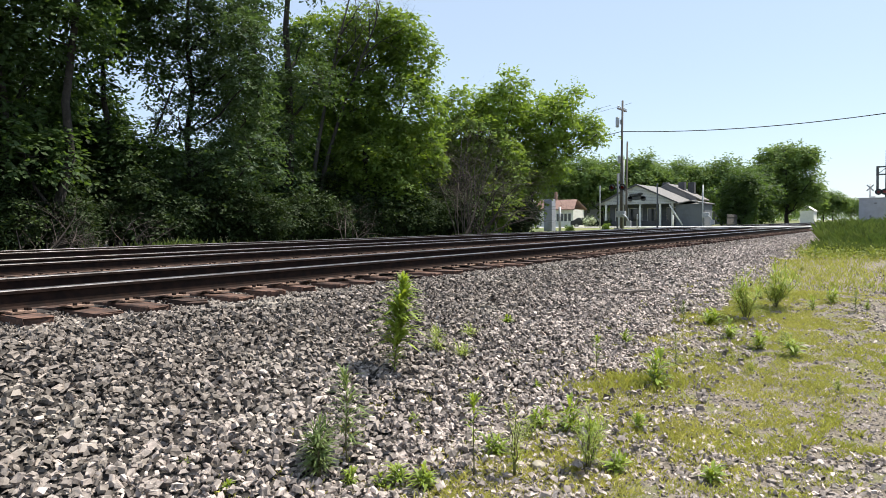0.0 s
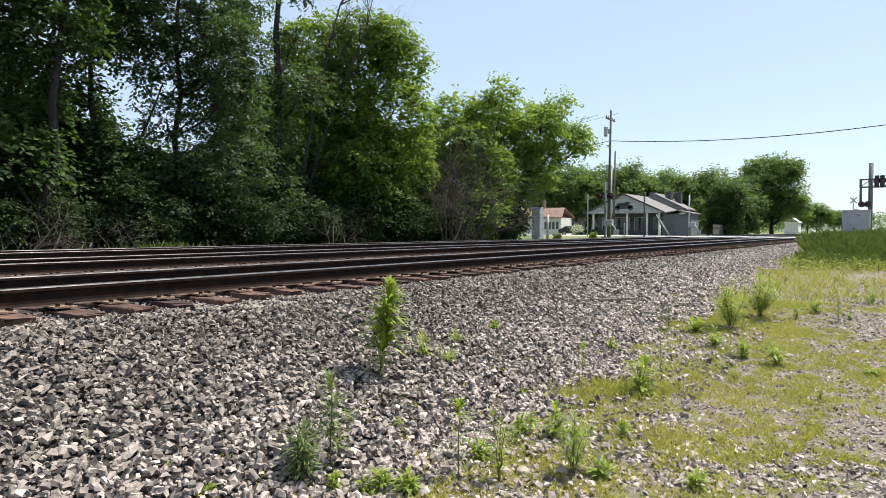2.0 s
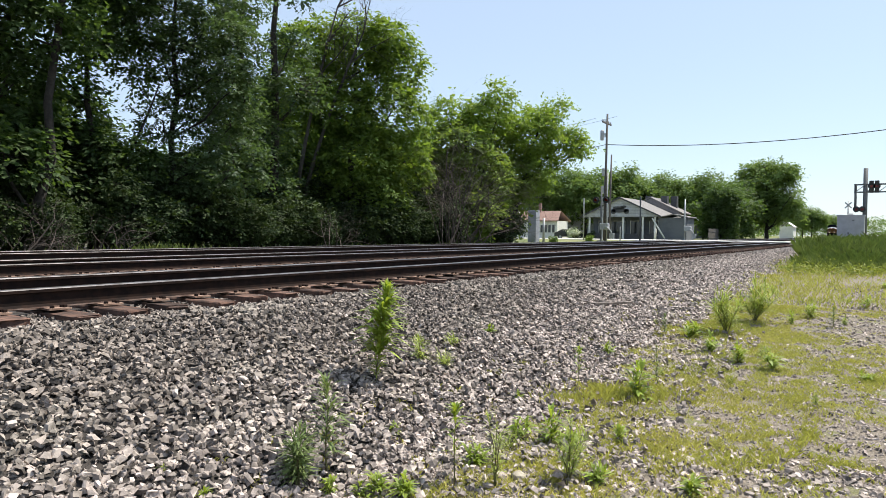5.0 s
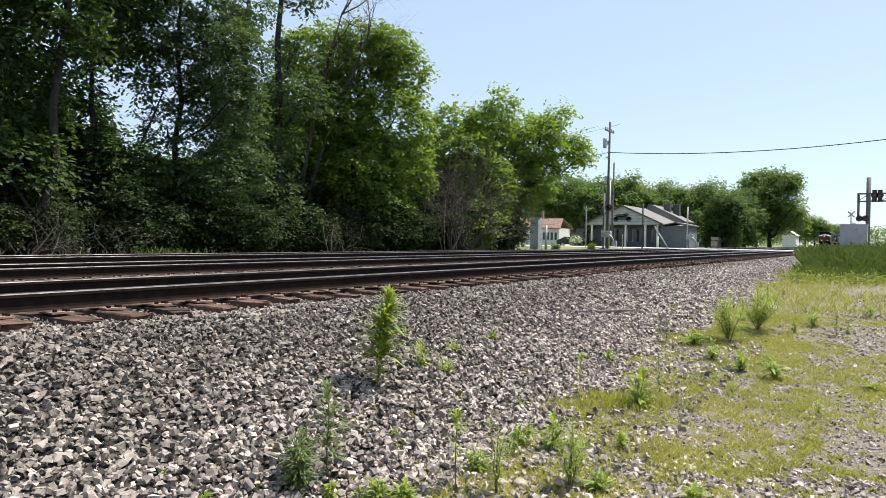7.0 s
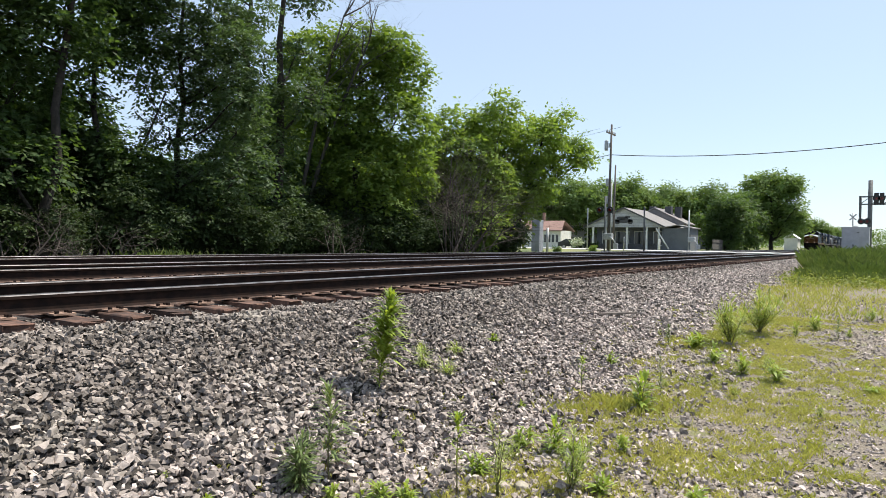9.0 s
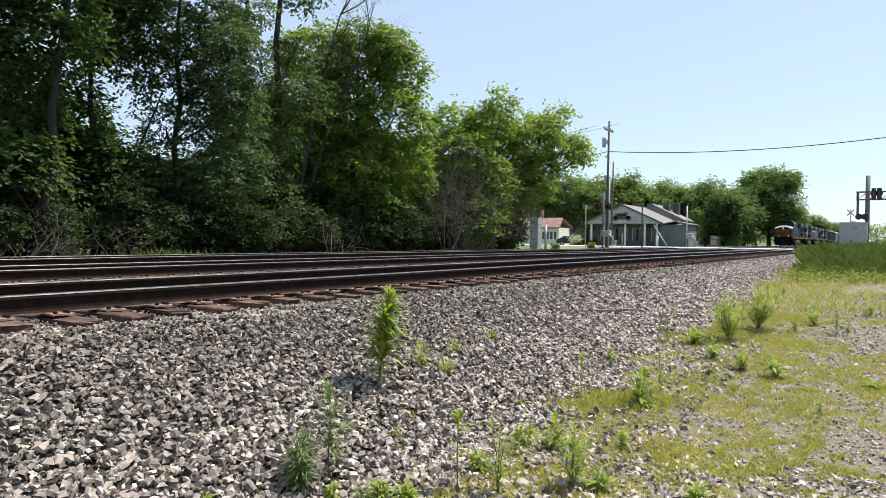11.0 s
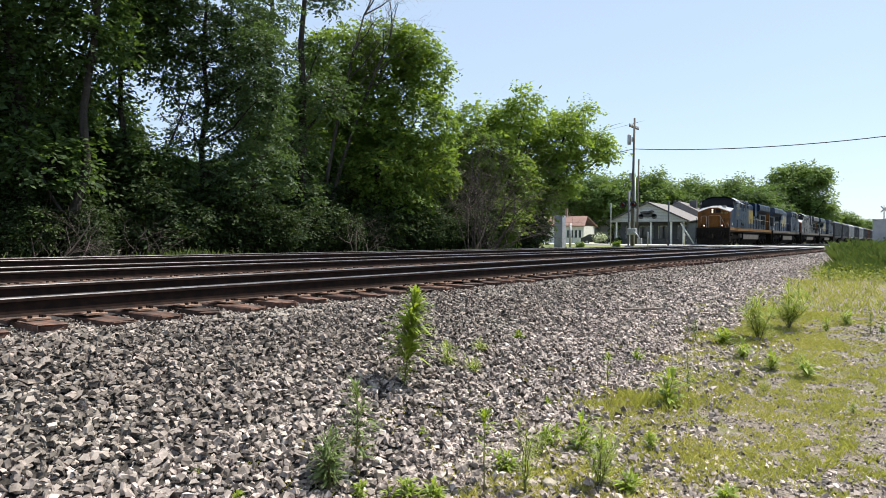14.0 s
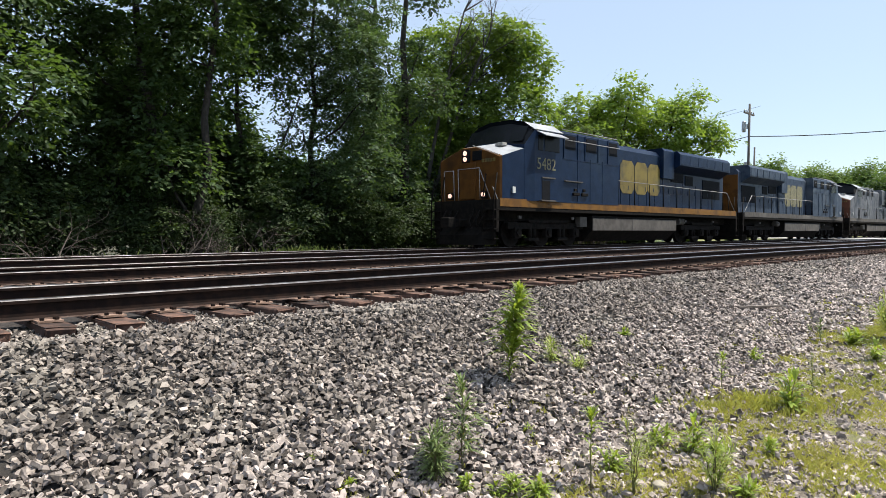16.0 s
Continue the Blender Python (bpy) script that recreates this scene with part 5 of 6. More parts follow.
tagged(link("edge_grass", quads("edge_grass", blades(rng, p, rng.uniform(0.25, 0.7, len(p)), rng.uniform(0.02, 0.05, len(p)), 0.4), TALLGRASS)), "tufts of grass along the wood's edge", "grass", kind="stuff")


# ---------------- the train ----------------
SPEED, S16 = 23.9, 17.1              # metres a second; where the lead nose stands at the end
LOCO, WAGON = 22.3, 16.4             # pitch of the units


def paint(name, a, b, c, rough=0.5):
    return material(name, a, rough, second=b, scale=2.2, third=c, scale2=0.7, bump=0.004, bump_scale=25, amount=(0.42, 0.66), amount2=(0.5, 0.75), spec=0.12)


NAVY = paint("faded_navy_paint", (0.005, 0.014, 0.038), (0.008, 0.02, 0.05), (0.014, 0.027, 0.052), 0.4)
SILVERBLUE = paint("chalky_grey_blue_paint", (0.05, 0.068, 0.10), (0.022, 0.036, 0.064), (0.09, 0.105, 0.13))
PALEGREY = paint("dusty_grey_paint", (0.12, 0.125, 0.14), (0.07, 0.076, 0.09), (0.17, 0.175, 0.185))
MUSTARD = paint("dirty_mustard_paint", (0.115, 0.05, 0.013), (0.075, 0.034, 0.011), (0.045, 0.024, 0.012))
RUSTNOSE = paint("rusty_brown_paint", (0.12, 0.05, 0.03), (0.09, 0.04, 0.026), (0.06, 0.03, 0.022))
YELLOW = paint("worn_yellow_paint", (0.20, 0.155, 0.05), (0.14, 0.11, 0.045), (0.075, 0.07, 0.05))
STRIPE = paint("dirty_orange_stripe", (0.19, 0.092, 0.022), (0.12, 0.06, 0.02), (0.055, 0.034, 0.022))
ROOFGREY = paint("pale_roof_paint", (0.34, 0.355, 0.38), (0.26, 0.27, 0.29), (0.2, 0.205, 0.22))
GRIME = material("black_running_gear", (0.007, 0.0065, 0.006), 0.9, second=(0.016, 0.013, 0.011), scale=6, third=(0.010, 0.009, 0.008), scale2=1.5, spec=0.1, bump=0.006, bump_scale=20)
GRIMEGREY = material("dusty_grey_metal", (0.085, 0.075, 0.066), 0.8, second=(0.055, 0.048, 0.042), scale=4, third=(0.11, 0.098, 0.086), scale2=0.9, bump=0.003)
DARKGLASS = material("dark_cab_glass", (0.004, 0.005, 0.007), 0.25, spec=0.1)
LOUVRE = material("dark_louvre", (0.005, 0.006, 0.008), 0.8, second=(0.012, 0.013, 0.016), scale=30, spec=0.1)
HANDRAIL = material("grey_handrail_paint", (0.36, 0.35, 0.34), 0.7, second=(0.22, 0.21, 0.2), scale=9)
HEADLAMP = glow("lit_headlamp", (1.0, 0.6, 0.48), 0.8)
DULLMARK = material("dull_yellow_lettering", (0.22, 0.20, 0.11), 0.8, second=(0.13, 0.125, 0.085), scale=9)
WHITEMARK = material("white_marking", (0.62, 0.62, 0.60), 0.7, second=(0.5, 0.5, 0.48), scale=20)


def text_mesh(text, size, mat):
    cu = bpy.data.curves.new("writing", "FONT")
    cu.body, cu.size, cu.extrude, cu.align_x, cu.align_y = text, size, 0.004, "CENTER", "CENTER"
    ob = bpy.data.objects.new("writing", cu)
    scene.collection.objects.link(ob)
    bpy.context.view_layer.update()
    me = bpy.data.meshes.new_from_object(ob.evaluated_get(bpy.context.evaluated_depsgraph_get()))
    bpy.data.objects.remove(ob)
    me.materials.clear()
    me.materials.append(mat)
    return me


def bm_mesh(name, bm, mat):
    bmesh.ops.recalc_face_normals(bm, faces=bm.faces)
    me = bpy.data.meshes.new(name)
    bm.to_mesh(me)
    bm.free()
    me.materials.append(mat)
    return me


def wheel_mesh(r):
    bm = bmesh.new()
    for s in (-1, 1):
        x = 0.7525 * s
        tube(bm, [(x - 0.07, 0, 0), (x + 0.07, 0, 0)], r, 22)
        tube(bm, [(x - s * 0.09, 0, 0), (x - s * 0.06, 0, 0)], r + 0.028, 22)
        tube(bm, [(x + s * 0.07, 0, 0), (x + s * 0.16, 0, 0)], 0.11, 8)
        for k in range(5):
            a = k * 2 * math.pi / 5
            box(bm, x + s * 0.07 - 0.006, math.cos(a) * 0.3 - 0.05, math.sin(a) * 0.3 - 0.05, x + s * 0.07 + 0.006, math.cos(a) * 0.3 + 0.05, math.sin(a) * 0.3 + 0.05)
    tube(bm, [(-0.75, 0, 0), (0.75, 0, 0)], 0.09, 8)
    me = bpy.data.meshes.new("wheelset")
    bm.to_mesh(me)
    bm.free()
    me.materials.append(GRIME)
    return me


WHEEL = wheel_mesh(0.53)
SMALLWHEEL = wheel_mesh(0.46)
spinning = []


def truck(parent, y, axles, r, wheel, spin):
    bm = bmesh.new()
    half = max(abs(a) for a in axles)
    for s in (-1, 1):
        x = 1.08 * s
        box(bm, x - 0.07, y - half - 0.55, r + 0.12, x + 0.07, y + half + 0.55, r + 0.36, bevel=0.03)
        for a in axles:
            box(bm, x - 0.11, y + a - 0.2, r - 0.2, x + 0.11, y + a + 0.2, r + 0.2, bevel=0.04)
            tube(bm, [(x + s * 0.11, y + a, r), (x + s * 0.16, y + a, r)], 0.13, 10)
        for a, b in zip(axles, axles[1:]):
            for o in (-0.12, 0.12):
                tube(bm, [(x, y + (a + b) / 2 + o, r - 0.25), (x, y + (a + b) / 2 + o, r + 0.3)], 0.085, 8)
            box(bm, x - 0.1, y + (a + b) / 2 - 0.32, r - 0.32, x + 0.1, y + (a + b) / 2 + 0.32, r - 0.2, bevel=0.02)
        box(bm, x + s * 0.1 - 0.04, y - half * 0.7, r + 0.36, x + s * 0.1 + 0.04, y + half * 0.7, r + 0.46)
    box(bm, -1.0, y - 0.4, r + 0.1, 1.0, y + 0.4, r + 0.45)
    part("truck_frame", bm, GRIME, parent, "black cast truck side frames and springs")
    for a in axles:
        w = link("wheelset", wheel, parent, "black steel wheels on an axle", pose(0, y + a, r))
        if spin:
            spinning.append((w, y + a, r))


def rail_line(bm, pts, r=0.015):
    for a, b in zip(pts, pts[1:]):
        tube(bm, [a, b], r, 6)


def build_locomotive(label, coat, nosecoat, roofcoat, mark, number, lit, spin):
    loco = thing("locomotive", label, "locomotive", "locomotives of the train")
    # underframe and running gear
    bm = bmesh.new()
    box(bm, -1.5, 0.0, 1.28, 1.5, 20.6, 1.66, bevel=0.015)
    box(bm, -0.9, 0.2, 0.95, 0.9, 20.4, 1.3)
    part("underframe", bm, GRIME, loco, "black deck frame")
    bm = bmesh.new()
    for s in (-1, 1):
        box(bm, 1.5 * s - 0.012, 0.05, 1.42, 1.5 * s + 0.012, 20.55, 1.70, bevel=0.004)
    part("sill_stripe", bm, STRIPE if mark is YELLOW else GRIMEGREY, loco, "worn coloured stripe along the deck edge")
    for y in (3.3, 16.9):
        truck(loco, y, (-1.85, 0.0, 1.85), 0.53, WHEEL, spin)
    bm = bmesh.new()
    extrude_y(bm, [(-1.4, 0.62), (-0.95, 0.16), (0.95, 0.16), (1.4, 0.62), (1.4, 1.2), (-1.4, 1.2)], 5.95, 13.4)
    tank = part("fuel_tank", bm, GRIME, loco, "black fuel tank")
    for s in (-1, 1):
        for a, b in ((5.98, 9.1), (9.15, 13.38)):
            bm = bmesh.new()
            box(bm, 1.41 * s - 0.02, a, 0.6, 1.41 * s + 0.02, b, 1.1, bevel=0.01)
            part("tank_side_panel", bm, GRIMEGREY, tank, "dusty grey flat side panel")
    bm = bmesh.new()
    for s in (-1, 1):
        tube(bm, [(1.15 * s, 14.0, 1.05), (1.15 * s, 14.6, 1.05)], 0.17, 10)
        box(bm, 1.2 * s - 0.12, 5.2, 0.75, 1.2 * s + 0.12, 5.7, 1.15, bevel=0.02)
        for k in range(6):
            box(bm, 1.38 * s - 0.03, 1.2 + 3.3 * k, 1.02, 1.38 * s + 0.03, 1.34 + 3.3 * k, 1.12, 0)
    part("air_reservoir", bm, GRIMEGREY, loco, "grey air tanks and brackets under the deck")
    # pilot, plough, coupler, hoses
    for y0, s, nm in ((0.0, -1, "pilot"), (20.6, 1, "rear_pilot")):
        bm = bmesh.new()
        y1 = y0 + s * 0.14
        box(bm, -1.5, min(y0, y1), 0.55, 1.5, max(y0, y1), 1.66, bevel=0.02)
        ring = lambda y, w, z0, z1: [(-w, y, z0), (w, y, z0), (w, y, z1), (-w, y, z1)]
        loft(bm, [ring(y0 + s * 0.1, 1.45, 0.12, 0.75), ring(y0 + s * 0.42, 0.9, 0.10, 0.45)])
        pil = part(nm, bm, GRIME, loco, "black end plate with snow plough")
        bm = bmesh.new()
        box(bm, -0.13, min(y0, y0 + s * 1.0), 0.72, 0.13, max(y0, y0 + s * 1.0), 1.0, bevel=0.03)
        box(bm, -0.2, min(y0 + s * 0.75, y0 + s * 1.12), 0.68, 0.2, max(y0 + s * 0.75, y0 + s * 1.12), 1.05, bevel=0.05)
        part("coupler", bm, GRIME, pil, "black knuckle coupler")
        bm = bmesh.new()
        for x in (-0.85, -0.55, 0.5, 0.8):
            tube(bm, [(x, y0 + s * 0.15, 1.35), (x, y0 + s * 0.4, 0.95), (x + 0.1, y0 + s * 0.45, 0.7), (x + 0.22, y0 + s * 0.4, 0.95), (x + 0.3, y0 + s * 0.15, 1.3)], 0.025, 6)
        part("air_hose", bm, GRIME, pil, "hanging rubber hoses")
        # corner steps
        for sx in (-1, 1):
            bm = bmesh.new()
            for k in range(4):
                z = 0.30 + 0.33 * k
                box(bm, min(1.0 * sx, 1.5 * sx), min(y0, y0 + s * 0.32), z, max(1.0 * sx, 1.5 * sx), max(y0, y0 + s * 0.32), z + 0.04, bevel=0.006)
            for x in (1.0, 1.5):
                tube(bm, [(x * sx, y0 + s * 0.3, 0.28), (x * sx, y0 + s * 0.28, 1.66), (x * sx, y0 + s * 0.1, 2.55)], 0.024, 6)
            part("corner_steps", bm, GRIME, loco, "step well with worn pale edges")
    # nose: flat-faced, with a low peak along the middle and a sloping top
    def nose_ring(y, w, z_side, z_mid, c):
        return [(-w, y, 1.66), (w, y, 1.66), (w, y, z_side), (w * c, y, z_side + (z_mid - z_side) * 0.55), (0.35, y, z_mid), (-0.35, y, z_mid), (-w * c, y, z_side + (z_mid - z_side) * 0.55), (-w, y, z_side)]
    bm = bmesh.new()
    loft(bm, [nose_ring(0.12, 1.42, 3.12, 3.52, 0.6), nose_ring(0.2, 1.47, 3.16, 3.56, 0.6), nose_ring(1.75, 1.5, 3.62, 3.86, 0.6)])
    bmesh.ops.recalc_face_normals(bm, faces=bm.faces)
    bm.normal_update()
    for f in bm.faces:
        c = f.calc_center_median()
        if f.normal.y < -0.7 or c.y < 0.16:
            f.material_index = 1
        elif f.normal.z > 0.6:
            f.material_index = 2
    nose = part("nose", bm, [coat, nosecoat, roofcoat], loco, "short nose with mustard face and pale top")
    bm = bmesh.new()
    box(bm, -0.42, 0.06, 1.7, 0.36, 0.13, 3.0, bevel=0.03)
    box(bm, 0.2, 0.03, 2.25, 0.27, 0.07, 2.4, bevel=0.01)
    part("nose_door", bm, nosecoat, nose, "mustard nose door")
    bm = bmesh.new()
    box(bm, -0.28, 0.03, 3.02, 0.08, 0.14, 3.46, bevel=0.03)
    box(bm, 0.2, 0.07, 3.06, 0.62, 0.13, 3.4, bevel=0.02)
    part("headlight_box", bm, LOUVRE, nose, "black headlight housing and small window")
    for z in (3.13, 3.34):
        bm = bmesh.new()
        tube(bm, [(-0.1, 0.035, z), (-0.1, 0.0, z)], 0.085, 14)
        part("headlight", bm, HEADLAMP if lit else DARKGLASS, nose, "round headlight")
    for x in (-0.8, 0.8):
        bm = bmesh.new()
        box(bm, x - 0.13, -0.02, 1.72, x + 0.13, 0.1, 1.98, bevel=0.03)
        dl = part("ditch_light_box", bm, GRIME, loco, "black ditch light housing")
        bm = bmesh.new()
        tube(bm, [(x, -0.02, 1.85), (x, -0.05, 1.85)], 0.08, 12)
        part("ditch_light", bm, HEADLAMP if lit else DARKGLASS, dl, "round ditch light")
    bm = bmesh.new()
    for k in range(5):
        box(bm, 0.62 + 0.13 * k, 0.108, 2.98, 0.71 + 0.13 * k, 0.124, 3.1)
    part("nose_number_marks", bm, YELLOW, nose, "small worn yellow marks")
    # cab: slanted windscreen, chamfered roof
    def cab_ring(y, top, w=1.55, rise=None):
        return [(-w, y, 1.66), (w, y, 1.66), (w, y, min(top - 0.06, 4.22)), (w * 0.72, y, top - 0.02), (0.5, y, top + 0.12), (-0.5, y, top + 0.12), (-w * 0.72, y, top - 0.02), (-w, y, min(top - 0.06, 4.22))]
    bm = bmesh.new()
    loft(bm, [cab_ring(1.38, 3.7, 1.5), cab_ring(1.92, 4.5), cab_ring(3.64, 4.52)])
    bmesh.ops.recalc_face_normals(bm, faces=bm.faces)
    bm.normal_update()
    for f in bm.faces:
        if f.normal.z > 0.55 and f.calc_center_median().y > 2.2:
            f.material_index = 1
        elif f.normal.y < -0.5 and f.calc_center_median().z > 3.9:
            f.material_index = 2
    cab = part("cab", bm, [coat, roofcoat, DARKGLASS], loco, "cab with pale roof")
    bm = bmesh.new()
    for x0, x1 in ((-1.36, -0.72), (-0.66, -0.03), (0.03, 0.66), (0.72, 1.36)):
        v = []
        for x, t in ((x0, 0.1), (x1, 0.1), (x1, 0.8), (x0, 0.8)):
            v.append(bm.verts.new((x, 1.38 + 0.54 * t - 0.03, 3.7 + 0.82 * t + 0.012)))
        f = bm.faces.new(v)
        r = bmesh.ops.extrude_face_region(bm, geom=[f])
        for q in r["geom"]:
            if isinstance(q, bmesh.types.BMVert):
                q.co += Vector((0, 0.03, -0.02))
    part("windscreen", bm, DARKGLASS, cab, "dark windscreen panes")
    bm = bmesh.new()
    loft(bm, [[(-1.58, 1.86, 4.24), (1.58, 1.86, 4.24), (1.12, 1.86, 4.54), (0.5, 1.86, 4.68), (-0.5, 1.86, 4.68), (-1.12, 1.86, 4.54)],
              [(-1.6, 3.66, 4.24), (1.6, 3.66, 4.24), (1.12, 3.66, 4.56), (0.5, 3.66, 4.7), (-0.5, 3.66, 4.7), (-1.12, 3.66, 4.56)]])
    bmesh.ops.recalc_face_normals(bm, faces=bm.faces)
    for f in bm.faces:
        if f.normal.y < -0.9:
            f.material_index = 1
    part("cab_roof", bm, [roofcoat, DARKGLASS], cab, "pale chamfered cab roof")
    for s in (-1, 1):
        for a, b in ((2.12, 2.42), (2.52, 3.44)):
            bm = bmesh.new()
            box(bm, 1.55 * s - 0.02, a, 3.5, 1.55 * s + 0.012, b, 4.05, bevel=0.01)
            part("side_window", bm, DARKGLASS, cab, "dark cab side window")
        bm = bmesh.new()
        loft(bm, [[(1.55 * s, 2.05, 4.17), (1.95 * s, 2.05, 3.98), (1.95 * s, 2.05, 4.0), (1.55 * s, 2.05, 4.2)], [(1.55 * s, 3.5, 4.17), (1.95 * s, 3.5, 3.98), (1.95 * s, 3.5, 4.0), (1.55 * s, 3.5, 4.2)]])
        part("sunshade", bm, roofcoat, cab, "pale metal sunshade over the window")
        bm = bmesh.new()
        box(bm, 1.545 * s - 0.02, 2.35, 1.72, 1.545 * s + 0.02, 2.85, 2.42, bevel=0.01)
        part("cab_hatch", bm, LOUVRE, cab, "dark open hatch")
        for x0, x1, y0, y1, z0, z1, nm in ((1.54, 1.66, 2.2, 3.1, 1.66, 1.71, "step"), (1.54, 1.59, 2.35, 3.15, 2.5, 2.55, "ledge"), (1.5, 1.59, 3.8, 5.0, 2.46, 2.5, "grab_iron"), (1.48, 1.545, 0.7, 0.84, 1.9, 2.12, "placard")):
            bm = bmesh.new()
            box(bm, min(x0 * s, x1 * s), y0, z0, max(x0 * s, x1 * s), y1, z1, bevel=0.006)
            part(nm, bm, WHITEMARK if nm == "placard" else GRIMEGREY, cab, "small white placard" if nm == "placard" else "pale worn metal")
        if number:
            ob = link("number", text_mesh(number, 0.6, DULLMARK), cab, "yellow painted road number", pose(1.557 * s, 2.62, 3.0, 90, 0, 90 * s))
    # flush equipment section behind the cab
    def hood_ring(y, w, top, ch):
        return [(-w, y, 1.66), (w, y, 1.66), (w, y, top - ch), (w - ch * 0.8, y, top), (-w + ch * 0.8, y, top), (-w, y, top - ch)]
    bm = bmesh.new()
    loft(bm, [hood_ring(3.66, 1.52, 4.38, 0.1), hood_ring(7.8, 1.52, 4.38, 0.1)])
    aux = part("equipment_cabinet", bm, coat, loco, "flush equipment cabinet")
    for s in (-1, 1):
        for a, b in ((3.8, 4.55), (5.3, 6.05), (7.0, 7.65)):
            bm = bmesh.new()
            box(bm, 1.52 * s - 0.02, a, 3.7, 1.52 * s + 0.015, b, 4.22, bevel=0.01)
            part("vent_grille", bm, LOUVRE, aux, "dark vent grille")
        bm = bmesh.new()
        for y in (3.75, 4.68, 5.2, 6.15, 6.9):
            box(bm, 1.52 * s - 0.02, y, 3.35, 1.52 * s + 0.03, y + 0.05, 4.3, bevel=0.008)
        for y in (4.7, 5.6, 6.5):
            box(bm, 1.52 * s - 0.02, y, 1.72, 1.52 * s + 0.012, y + 0.02, 3.4)
        box(bm, 1.52 * s - 0.02, 3.7, 3.3, 1.52 * s + 0.012, 7.75, 3.33)
        part("panel_seam", bm, coat, aux, "raised panel seams")
        bm = bmesh.new()
        rail_line(bm, [(1.62 * s, 3.72, 4.02), (1.62 * s, 7.7, 4.02)])
        rail_line(bm, [(1.5 * s, 3.72, 4.42), (1.5 * s, 7.7, 4.42)])
        part("upper_handrail", bm, HANDRAIL, aux, "thin grey upper handrail")
        bm = bmesh.new()
        for y in (4.35, 4.95):
            box(bm, 1.53 * s - 0.04, y, 1.95, 1.53 * s + 0.06, y + 0.42, 2.06, bevel=0.015)
            box(bm, 1.53 * s - 0.04, y + 0.1, 2.12, 1.53 * s + 0.04, y + 0.26, 2.22, bevel=0.015)
        part("latch", bm, GRIME, aux, "black latches and brackets")
    # long hood
    bm = bmesh.new()
    loft(bm, [hood_ring(7.82, 1.05, 4.35, 0.22), hood_ring(13.5, 1.05, 4.35, 0.22)])
    loft(bm, [hood_ring(13.52, 0.95, 4.2, 0.15), hood_ring(20.1, 0.95, 4.2, 0.15)])
    hood = part("long_hood", bm, coat, loco, "long engine hood")
    bm = bmesh.new()
    loft(bm, [hood_ring(12.4, 1.25, 4.52, 0.12), hood_ring(13.5, 1.25, 4.52, 0.12)])
    for v in bm.verts:
        v.co.z = max(v.co.z, 3.1)
    part("blower_housing", bm, coat, hood, "raised blower housing")
    bm = bmesh.new()
    box(bm, -0.02, 0, 1.72, 0.014, 0.72, 3.5, bevel=0.006)
    box(bm, 0.0, 0.6, 2.4, 0.035, 0.64, 2.6)
    door_me = bm_mesh("hood_door", bm, coat)
    bm = bmesh.new()
    box(bm, -0.02, 0, 1.72, 0.014, 0.72, 2.95, bevel=0.006)
    box(bm, 0.0, 0.6, 2.4, 0.035, 0.64, 2.6)
    low_me = bm_mesh("hood_door", bm, coat)
    for k in range(15):
        y = 8.0 + 0.78 * k
        w = 1.05 if y < 13.3 else 0.95
        for s in (-1, 1):
            link("hood_door", door_me if y < 13 else low_me, hood, m=pose(w * s, y + (0.72 if s < 0 else 0), 0, 0, 0, 0 if s > 0 else 180))
    for s in (-1, 1):
        for a, b, z0, z1 in ((13.75, 15.1, 3.0, 3.55), (15.3, 16.2, 2.9, 3.4), (17.4, 19.6, 2.3, 3.3)):
            bm = bmesh.new()
            box(bm, 0.955 * s - 0.02, a, z0, 0.955 * s + 0.03, b, z1, bevel=0.01)
            part("air_intake", bm, LOUVRE, hood, "dark intake grille")
    # radiator wings over the rear
    bm = bmesh.new()
    loft(bm, [[(-1.5, y, 3.78), (-0.95, y, 3.45), (0.95, y, 3.45), (1.5, y, 3.78), (1.5, y, 4.3), (1.35, y, 4.46), (-1.35, y, 4.46), (-1.5, y, 4.3)] for y in (13.6, 19.7)])
    rad = part("radiator_wing", bm, coat, loco, "wide overhanging radiator housing")
    bm = bmesh.new()
    box(bm, -0.02, 0, 3.83, 0.014, 0.92, 4.27, bevel=0.01)
    screen_me = bm_mesh("radiator_screen", bm, coat)
    for k in range(6):
        for s in (-1, 1):
            link("radiator_screen", screen_me, rad, "dusty radiator screen", pose(1.5 * s, 13.68 + k, 0))
    bm = bmesh.new()
    for y in (8.6, 10.2, 11.6):
        box(bm, -0.45, y, 4.34, 0.45, y + 0.7, 4.5, bevel=0.04)
    tube(bm, [(0, 9.7, 4.3), (0, 9.7, 4.62)], 0.22, 12)
    for k in range(3):
        tube(bm, [(0.12 * k - 0.1, 5.0, 4.38), (0.12 * k - 0.1, 4.6, 4.55)], [0.05, 0.09], 10)
    box(bm, -0.5, 6.2, 4.36, 0.5, 7.0, 4.5, bevel=0.03)
    part("roof_hatch", bm, coat, loco, "roof hatches, stack and horn")
    bm = bmesh.new()
    box(bm, -0.95, 20.1, 1.7, 0.95, 20.14, 3.9, bevel=0.01)
    part("rear_face", bm, nosecoat, loco, "dirty mustard rear face")
    # plain coloured shapes of the side lettering
    if mark:
        for s in (-1, 1):
            bm = bmesh.new()
            x0, x1 = 1.05 * s + s * 0.016, 1.05 * s + s * 0.03
            for a, b, z0, z1 in ((8.7, 9.92, 2.25, 3.7), (9.98, 11.15, 2.25, 3.7), (11.2, 12.35, 2.25, 3.7)):
                c = 0.22
